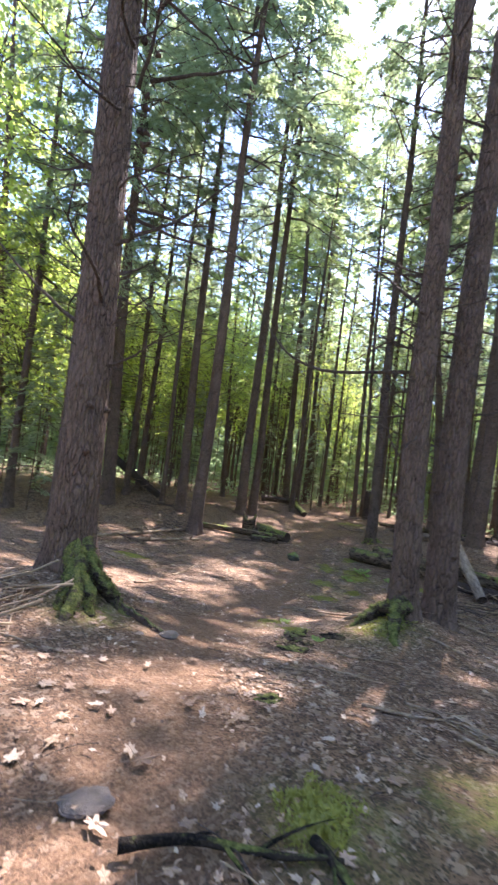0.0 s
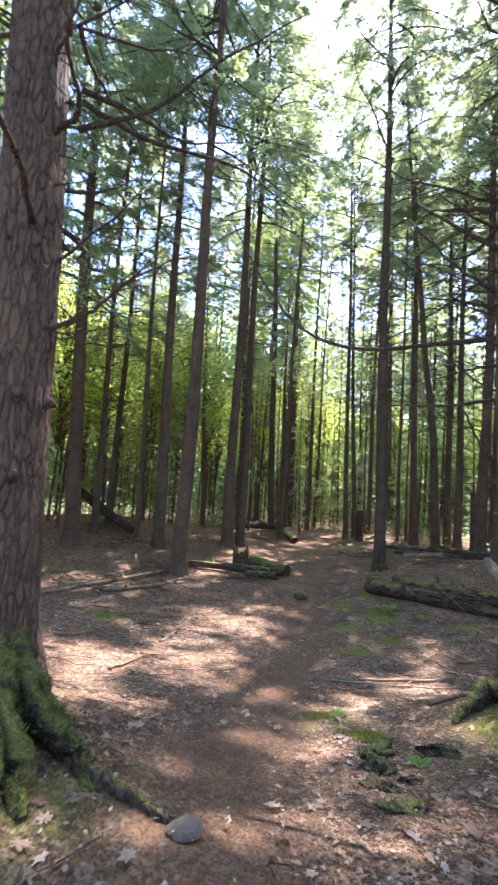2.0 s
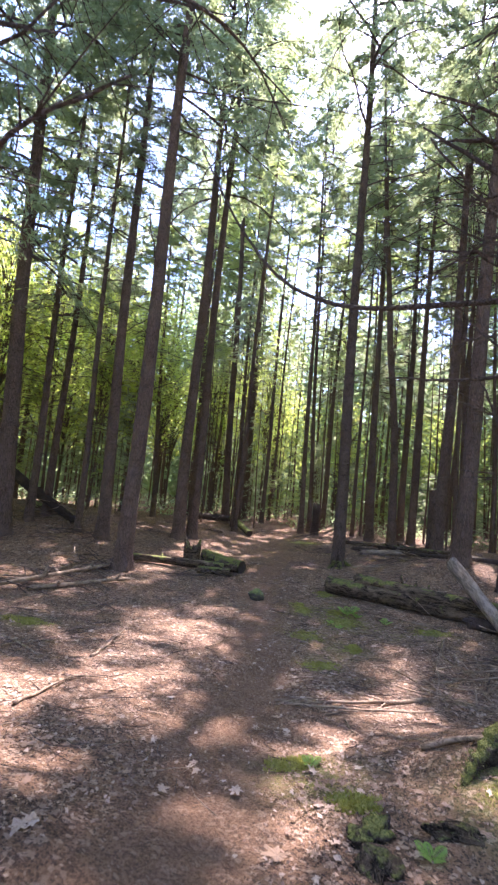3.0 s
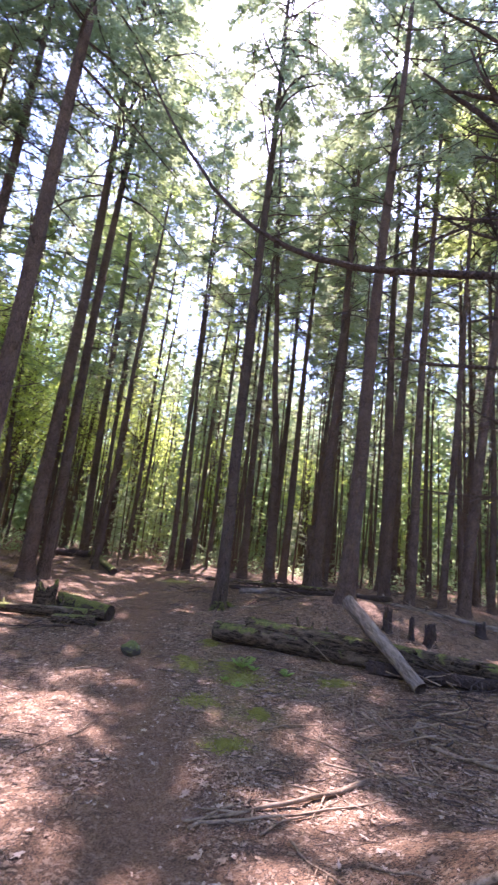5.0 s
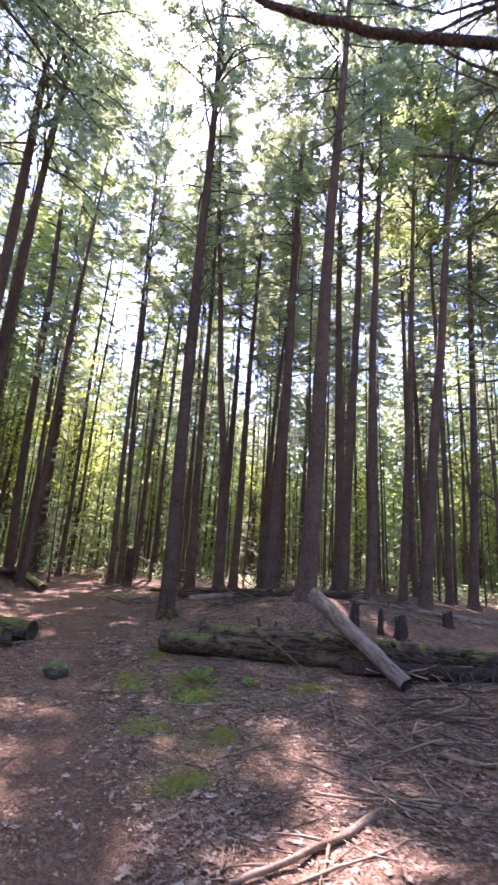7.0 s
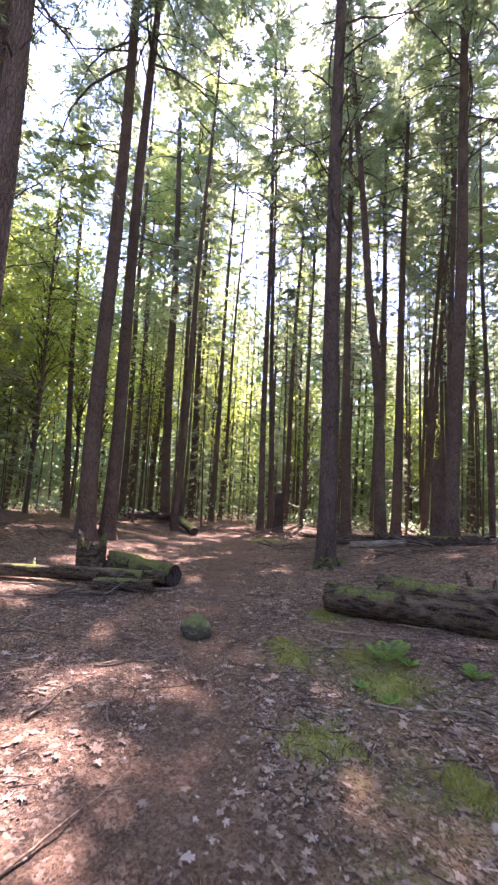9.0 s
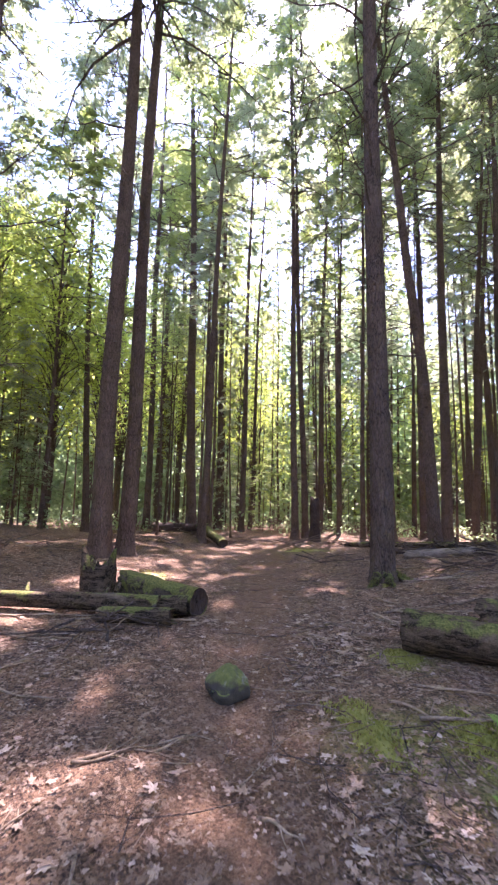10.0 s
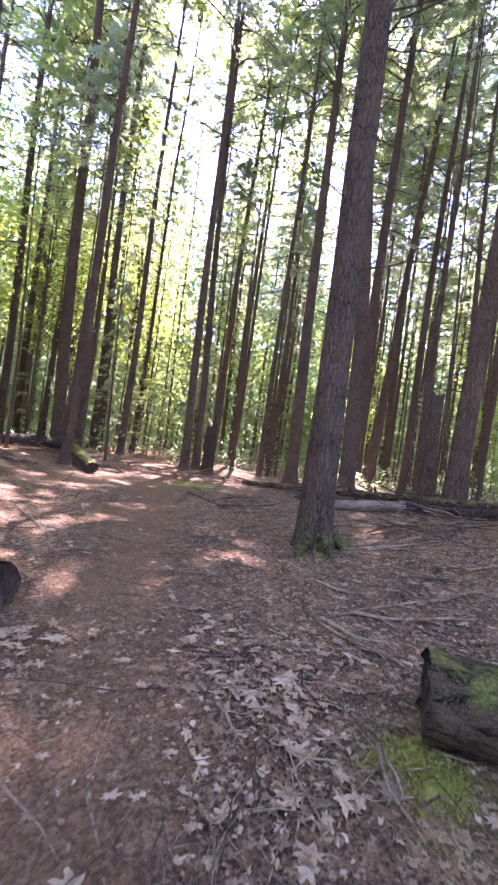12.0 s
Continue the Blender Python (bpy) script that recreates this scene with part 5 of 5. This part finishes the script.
_sticks = [((3.06, 8.77), (0.96, 8.62), 0.03), ((0.96, 8.57), (1.9, 8.9), 0.014), ((1.75, 6.85), (2.65, 6.3), 0.028), ((4.97, 11.24), (3.1, 8.73), 0.018), ((4.53, 10.44), (4.2, 8.95), 0.014),
           ((4.39, 9.18), (4.65, 7.7), 0.03), ((5.79, 9.23), (5.45, 7.8), 0.016), ((2.89, 9.37), (3.85, 7.95), 0.013), ((1.48, 8.34), (2.6, 8.55), 0.012),            ((2.5, 5.64), (3.2, 5.15), 0.016), ((1.07, 3.42), (1.85, 3.2), 0.016), ((-1.69, 7.67), (-1.25, 8.9), 0.02), ((-1.34, 9.57), (-1.1, 12.2), 0.022), ((1.05, 8.63), (3.0, 8.4), 0.016)]
_sticks += [((1.8, 6.8), (2.25, 6.5), 0.014), ((0.63, 13.18), (1.41, 13.41), 0.013), ((0.78, 12.41), (0.84, 11.95), 0.01), ((0.23, 12.2), (0.5, 12.8), 0.013), ((0.65, 13.16), (1.17, 13.35), 0.012),
            ((1.11, 13.22), (1.46, 13.44), 0.01), ((5.5, 17.0), (6.7, 16.6), 0.014), ((4.1, 15.65), (5.7, 15.5), 0.013), ((3.41, 14.43), (3.26, 14.0), 0.012), ((3.9, 15.66), (4.15, 14.86), 0.014),
            ((-2.4, 4.2), (-1.8, 5.05), 0.018), ((-2.2, 4.5), (-1.75, 4.95), 0.014), ((-1.84, 3.61), (-1.33, 3.5), 0.012), ((-2.6, 3.9), (-1.9, 4.1), 0.012), ((-2.9, 4.6), (-2.2, 4.9), 0.02)]
_sticks += [((2.8, 12.0), (3.7, 11.6), 0.012), ((3.6, 11.2), (4.4, 11.0), 0.012), ((2.55, 10.4), (3.5, 10.3), 0.01), ((3.3, 13.7), (4.4, 13.1), 0.014), ((4.6, 12.4), (5.6, 11.2), 0.016),
            ((5.0, 9.9), (6.2, 9.6), 0.018), ((5.3, 10.4), (6.6, 10.1), 0.014), ((4.7, 8.4), (5.9, 8.2), 0.014), ((4.9, 9.5), (5.9, 8.9), 0.012), ((0.3, 10.7), (0.9, 11.4), 0.01),
            ((6.0, 16.0), (7.0, 15.6), 0.012), ((5.7, 18.4), (7.4, 17.6), 0.016), ((5.4, 20.0), (7.0, 19.0), 0.014), ((-3.0, 10.2), (-1.9, 9.3), 0.018), ((-2.8, 9.0), (-1.9, 10.3), 0.015)]
_sticks += [((-2.3, 15.7), (-1.0, 14.3), 0.02), ((-2.9, 15.0), (-2.1, 13.4), 0.016), ((-0.9, 15.8), (0.4, 15.5), 0.014), ((-0.3, 14.5), (0.5, 14.0), 0.012), ((1.6, 3.0), (2.1, 2.6), 0.014),
            ((0.9, 4.6), (1.5, 4.2), 0.011), ((1.3, 5.2), (1.9, 5.0), 0.012), ((1.5, 3.7), (1.75, 3.0), 0.014), ((0.3, 17.9), (1.8, 18.3), 0.014), ((3.9, 21.0), (4.6, 20.4), 0.012)]
_sticks += [((3.91, 15.64), (4.08, 14.84), 0.02), ((4.21, 15.65), (5.16, 15.23), 0.018), ((5.26, 17.06), (6.74, 16.74), 0.02), ((3.42, 14.42), (3.27, 14.08), 0.011), ((2.81, 14.99), (2.81, 14.65), 0.012), ((3.19, 15.45), (3.55, 15.41), 0.011),
            ((4.36, 16.33), (4.63, 15.79), 0.014), ((5.01, 15.54), (5.66, 15.49), 0.018), ((1.79, 19.78), (2.25, 18.01), 0.012), ((-0.38, 14.45), (-0.08, 15.2), 0.016), ((1.65, 12.51), (1.84, 12.3), 0.011), ((2.96, 13.52), (3.3, 12.88), 0.012)]
_sticks += [((3.04, 13.19), (4.06, 12.76), 0.016), ((2.54, 11.52), (2.56, 11.17), 0.011), ((-0.96, 16.5), (0.41, 16.47), 0.016), ((4.27, 9.0), (5.06, 9.3), 0.014), ((3.25, 8.95), (3.9, 8.22), 0.014), ((4.58, 9.54), (5.4, 8.04), 0.016),
            ((4.63, 10.04), (4.57, 8.1), 0.016), ((1.62, 8.11), (1.55, 7.4), 0.012), ((1.81, 7.54), (1.83, 6.84), 0.011), ((3.41, 10.11), (2.85, 9.34), 0.011), ((5.84, 9.22), (5.65, 8.17), 0.014)]
for i, (a, b, rad) in enumerate(_sticks):
    fallen_branch(a, b, rad, 500 + i, twigs=3 if rad < 0.013 else 6)

fallen_branch((-0.31, 1.72), (0.55, 1.74), 0.024, 590, "dark damp fallen branch with a little moss", twigs=3, mat=DAMP)
fallen_branch((0.45, 1.85), (0.75, 1.45), 0.024, 591, "dark damp fallen branch under moss", twigs=1, mat=DAMP)


def rotten_wood(x, y, size, turn, seed, mat):
    """A crumbled lump of rotten wood, torn and grown over."""
    bm = bmesh.new()
    bmesh.ops.create_icosphere(bm, subdivisions=4, radius=1.0)
    for v in bm.verts:
        p = v.co + Vector((seed * 3.1, 0, 0))
        tear = noise.noise(Vector((p.x * 1.2, p.y * 5.5, p.z * 5.5)))
        v.co = v.co * (1 + 0.55 * noise.noise(p * 1.9) + 0.3 * tear + 0.16 * noise.noise(p * 6.5) + 0.08 * noise.noise(p * 15))
        v.co = Vector((v.co.x * size[0], v.co.y * size[1], v.co.z * size[2]))
    me = bpy.data.meshes.new("rotten_wood")
    bm.to_mesh(me)
    bm.free()
    me.materials.append(mat)
    me.polygons.foreach_set("use_smooth", [True] * len(me.polygons))
    return thing("rotten_wood", "dark crumbled lump of rotten mossy wood", "rotten wood", "rotten wood beside the trail", me=me, m=pose(x, y, at(x, y, -size[2] * 0.25), 0, 0, turn))


for i, (x, y, sx, sy, sz, turn) in enumerate(((0.9, 6.0, 0.14, 0.1, 0.09, 20), (0.82, 5.72, 0.1, 0.13, 0.07, 60), (0.72, 5.42, 0.08, 0.13, 0.05, 80), (0.74, 5.1, 0.15, 0.07, 0.05, 10), (1.42, 5.86, 0.16, 0.07, 0.06, -30), (0.98, 5.5, 0.07, 0.05, 0.04, 0), (0.35, 3.3, 0.09, 0.06, 0.045, 30))):
    rotten_wood(x, y, (sx * 1.25, sy, sz), turn, i + 1, ROOT_MOSS if i % 3 == 0 else ROTTEN)
for i, (a, c, up, rad) in enumerate((((4.9, 13.6), (5.35, 13.2), 0.75, 0.012), ((6.1, 12.2), (7.2, 12.6), 0.55, 0.012), ((6.6, 11.4), (7.7, 11.9), 0.45, 0.014), ((5.4, 12.3), (5.0, 12.9), 0.4, 0.01),
                                     ((6.9, 11.0), (8.3, 11.2), 0.35, 0.016), ((6.3, 11.2), (6.1, 12.2), 0.3, 0.01), ((7.3, 10.4), (8.4, 10.9), 0.4, 0.014), ((4.3, 13.7), (4.6, 13.2), 0.05, 0.012),
                                     ((6.2, 12.0), (7.6, 11.4), 0.6, 0.01), ((7.0, 12.2), (7.9, 13.2), 0.5, 0.012))):
    fallen_branch(a, c, rad, 640 + i, "pale dead branch leaning against the rotting logs", up, 3)
STICKS = []
for i in range(5):
    g = Build()
    _q = np.random.default_rng(700 + i)
    _t = np.linspace(0, 1, 7)
    g.tube(np.stack([_t - 0.5, np.cumsum(_q.normal(0, 0.02, 7)), np.cumsum(_q.normal(0, 0.015, 7))], -1), 0.014 * (1.1 - 0.75 * _t), 6, rough=0.08)
    STICKS.append(g.mesh("stick", STICK if i % 2 else TWIG))


def brush_pile(x, y, rx, ry, h, count, seed, label="tangle of dead grey branches heaped on the ground"):
    r = np.random.default_rng(seed)
    ob = thing("brush_pile", label, "brush", "brush piles", m=pose(x, y, at(x, y)))
    for _ in range(count):
        q = r.uniform(0, 1) ** 0.6
        a = r.uniform(0, 6.28)
        px, py = rx * q * math.cos(a), ry * q * math.sin(a)
        k = r.uniform(0.5, 1.5)
        pz = at(x + px, y + py) - at(x, y) + 0.02 + h * (1 - q) * r.random()
        part("stick", STICKS[1 + 2 * r.integers(2) if "pale" in label else r.integers(5)], ob, "", Matrix.LocRotScale((px, py, pz), Euler((0, r.uniform(-0.35, 0.35), r.uniform(0, 6.28))), (k, r.uniform(0.6, 1.2), r.uniform(0.6, 1.2))))


brush_pile(-2.6, 16.2, 0.9, 0.7, 0.35, 34, 1)
brush_pile(7.1, 10.8, 1.3, 0.9, 0.45, 46, 2)
brush_pile(5.4, 9.7, 1.0, 0.8, 0.12, 26, 3)
brush_pile(2.0, 29.8, 1.3, 0.8, 0.7, 34, 4)
brush_pile(-4.8, 20.4, 1.4, 0.9, 0.8, 40, 5)
brush_pile(9.0, 19.0, 1.6, 1.2, 0.25, 34, 6)
brush_pile(0.7, 15.9, 0.9, 0.3, 0.18, 24, 7)
brush_pile(8.3, 21.8, 1.4, 1.6, 0.3, 34, 8)
brush_pile(-7.5, 17.0, 1.6, 1.0, 0.5, 34, 9)
brush_pile(-1.5, 21.0, 1.2, 0.6, 0.3, 24, 10)
brush_pile(5.2, 20.6, 1.0, 1.0, 0.12, 20, 11)
brush_pile(10.6, 14.6, 1.8, 1.4, 0.2, 34, 12)
brush_pile(-2.55, 4.0, 0.9, 0.9, 0.16, 30, 13, "tangle of pale dead branches beside the mossy root")
brush_pile(-2.2, 3.0, 0.7, 0.6, 0.1, 20, 14, "thin scatter of pale dead branches on the litter")
brush_pile(-3.2, 14.2, 1.4, 1.2, 0.2, 36, 15)
for i, (x, y, rx, ry) in enumerate(((4.6, 26.4, 1.4, 0.7), (7.0, 25.4, 1.5, 0.8), (9.6, 23.6, 1.5, 0.8), (11.6, 20.6, 1.4, 0.9), (13.0, 17.2, 1.5, 0.9), (0.6, 25.2, 1.4, 0.8), (-3.4, 18.6, 1.3, 0.7))):
    brush_pile(x, y, rx, ry, 0.35, 34, 20 + i, "tangle of fallen sticks along the edge of the stand")
brush_pile(7.6, 17.2, 1.8, 0.8, 0.25, 36, 16)
brush_pile(4.2, 9.4, 1.2, 1.0, 0.08, 24, 17, "thin scatter of pale dead branches on the litter")


# ---------------------------------------------------------------- loose litter
def leaf_shape(seed):
    """A dry lobed leaf, curled, about one unit long."""
    r = np.random.default_rng(seed)
    n = 26
    a = np.linspace(0, 2 * np.pi, n, endpoint=False)
    lobes = r.integers(5, 8)
    rad = (0.38 + 0.13 * np.cos(lobes * a + r.uniform(0, 3))) * (1 + 0.3 * np.cos(a)) * (1 + 0.09 * r.normal(size=n))
    x, y = rad * np.cos(a), r.uniform(0.45, 0.85) * rad * np.sin(a)
    c1, c2 = r.uniform(-0.25, 0.4), r.uniform(-0.15, 0.3)
    z = c1 * y * y + c2 * x * x * 0.6 + 0.02 * r.normal(size=n)
    v = np.concatenate([np.stack([x, y, z], -1), [[0, 0, 0.0]]])
    return v, [(i, (i + 1) % n, n) for i in range(n)]


SHAPES = [leaf_shape(800 + i) for i in range(8)]


def scatter_spots(n, seed, x0, x1, y0, y1):
    """Uneven spots on the ground: drifts and bare places, fewer on the worn trail."""
    r = np.random.default_rng(seed)
    x, y = r.uniform(x0, x1, n * 5), r.uniform(y0, y1, n * 5)
    dens = 0.55 + 0.45 * np.sin(1.7 * x + 0.8 * y + 1) * np.sin(1.3 * y - 0.9 * x) + 0.25 * np.sin(4.1 * x - 3.3 * y)
    dens = np.clip(dens, 0.06, 1) ** 1.5 * np.where(trail_distance(x, y) < 0.4, 0.4, 1.0)
    keep = r.uniform(0, 1, n * 5) < dens
    return r, x[keep][:n], y[keep][:n]


def turned(v, yaw, tilt_a, tilt):
    c, s = np.cos(yaw), np.sin(yaw)
    w = np.stack([v[:, 0] * c - v[:, 1] * s, v[:, 0] * s + v[:, 1] * c, v[:, 2]], -1)
    w[:, 2] += tilt * (w[:, 0] * np.cos(tilt_a) + w[:, 1] * np.sin(tilt_a))
    return w


def leaf_litter():
    b = Build()
    for n, seed, box, lo, hi in ((1900, 31, (-3.5, 4.5, 0.6, 12.0), 0.045, 0.11), (1900, 32, (-3.0, 6.5, 9.5, 18.0), 0.045, 0.115), (1300, 33, (2.0, 9.0, 7.0, 16.0), 0.045, 0.115), (1800, 34, (-8.0, 9.0, 10.0, 24.0), 0.06, 0.13)):
        r, xs, ys = scatter_spots(n, seed, *box)
        zs = level(xs, ys)
        for x, y, z in zip(xs, ys, zs):
            v, f = SHAPES[r.integers(8)]
            k = r.uniform(lo, hi)
            w = turned(v * k, r.uniform(0, 6.28), r.uniform(0, 6.28), r.uniform(-0.3, 0.3))
            b.add(w + (x, y, z + 0.008 - min(0.0, w[:, 2].min()) * 0.7), f)
    return thing("leaf_litter", "scattered pale dry leaves over the brown needles", "leaf litter", kind="stuff", me=b.mesh("leaf_litter", LITTER, smooth=False))


litter = leaf_litter()


def leaf_flakes():
    """Crumbled bits of leaf, pale and dark, thick between the whole leaves."""
    b = Build()
    flakes = []
    for i in range(6):
        q = np.random.default_rng(860 + i)
        a = np.linspace(0, 2 * np.pi, 7, endpoint=False) + q.normal(0, 0.2, 7)
        rad = q.uniform(0.25, 0.55, 7)
        flakes.append(np.concatenate([np.stack([rad * np.cos(a), 0.7 * rad * np.sin(a), 0.12 * q.normal(size=7)], -1), [[0, 0, 0.05]]]))
    fan = [(i, (i + 1) % 7, 7) for i in range(7)]
    for n, seed, box in ((6500, 61, (-2.6, 3.6, 0.8, 10.5)), (6500, 62, (-1.5, 5.0, 9.5, 16.0)), (4000, 63, (1.5, 7.0, 7.5, 13.5))):
        r, xs, ys = scatter_spots(n, seed, *box)
        for x, y, z in zip(xs, ys, level(xs, ys)):
            w = turned(flakes[r.integers(6)] * r.uniform(0.015, 0.05), r.uniform(0, 6.28), r.uniform(0, 6.28), r.uniform(-0.4, 0.4))
            b.add(w + (x, y, z + 0.012), fan)
    return thing("leaf_crumbs", "crumbled pale and brown leaf bits among needles", "leaf litter", kind="stuff", me=b.mesh("leaf_crumbs", LITTER, smooth=False))


leaf_flakes()
LEAF_MESHES = []
for v, f in SHAPES:
    g = Build()
    g.add(v, f)
    LEAF_MESHES.append(g.mesh("leaf", LITTER, smooth=False))
_r, _xs, _ys = scatter_spots(190, 77, -1.6, 4.2, 1.2, 14.5)
for hx, hy, hn, hs in ((3.07, 15.12, 22, 0.16), (3.3, 14.88, 16, 0.12), (3.17, 15.76, 16, 0.15), (1.85, 15.95, 14, 0.15), (2.95, 14.4, 14, 0.16), (3.7, 15.1, 10, 0.2), (-0.6, 3.0, 14, 0.3)):
    _xs, _ys = np.append(_xs, _r.normal(hx, hs, hn)), np.append(_ys, _r.normal(hy, hs, hn))
for x, y in zip(_xs, _ys):
    k = _r.uniform(0.09, 0.155)
    part("leaf", LEAF_MESHES[_r.integers(8)], litter, "", Matrix.LocRotScale((x, y, at(x, y, 0.012)), Euler((_r.uniform(-0.1, 0.1), _r.uniform(-0.1, 0.1), _r.uniform(0, 6.28))), (k, k, k)))


def needle_litter():
    """Dropped needles, chips of bark and cone scales."""
    b = Build()
    for n, seed, box, ln, wd in ((18000, 41, (-2.5, 4.0, 0.8, 12.0), 0.022, 0.0016), (18000, 42, (-1.5, 5.0, 9.5, 16.5), 0.022, 0.0016), (9000, 43, (-3.0, 8.0, 6.0, 19.0), 0.012, 0.007), (5000, 44, (-2.5, 4.5, 1.0, 16.0), 0.011, 0.007), (14000, 45, (2.0, 8.0, 7.0, 14.0), 0.03, 0.002)):
        r, xs, ys = scatter_spots(n, seed, *box)
        m = len(xs)
        a = r.uniform(0, 6.28, m)
        k = r.uniform(0.6, 1.5, (m, 1))
        al = np.stack([np.cos(a), np.sin(a), r.normal(0, 0.18, m)], -1) * ln * k
        ac = np.stack([-np.sin(a), np.cos(a), r.normal(0, 0.3, m)], -1) * wd * k
        b.quads(np.stack([xs, ys, level(xs, ys) + 0.008 + 0.006 * r.random(m)], -1), al, ac)
    return thing("needle_litter", "brown dropped needles and bark chips on the soil", "needle litter", kind="stuff", me=b.mesh("needle_litter", NEEDLE_LITTER, smooth=False))


def twig_litter():
    b = Build()
    for n, seed, box in ((420, 51, (-3.0, 4.5, 1.0, 12.0)), (380, 52, (-2.0, 6.5, 9.5, 18.0)), (480, 53, (2.2, 8.5, 7.0, 15.0)), (420, 54, (-8, 10, 13, 25)), (420, 55, (2.0, 8.0, 7.0, 13.5)), (300, 56, (-4.5, 0.0, 6.0, 16.0)), (420, 57, (0.5, 7.5, 12.5, 19.5))):
        r, xs, ys = scatter_spots(n, seed, *box)
        for x, y in zip(xs, ys):
            a, ln = r.uniform(0, 6.28), r.uniform(0.04, 0.2 if seed < 55 else 0.42)
            t = np.linspace(-1, 1, 4)
            bow = r.normal(0, 0.3) * ln * (1 - t * t) + r.normal(0, 0.06, 4) * ln
            px, py = x + np.cos(a) * t * ln - np.sin(a) * bow, y + np.sin(a) * t * ln + np.cos(a) * bow
            rad = r.uniform(0.002, 0.006)
            b.tube(np.stack([px, py, level(px, py) + rad + 0.006 + r.uniform(0, 0.02)], -1), rad * np.array((1, 0.9, 0.75, 0.4)), 4, r.integers(2))
    return thing("twig_litter", "short dead twigs strewn over the forest floor", "twig litter", kind="stuff", me=b.mesh("twig_litter", STICK, TWIG))


needle_litter()
twig_litter()
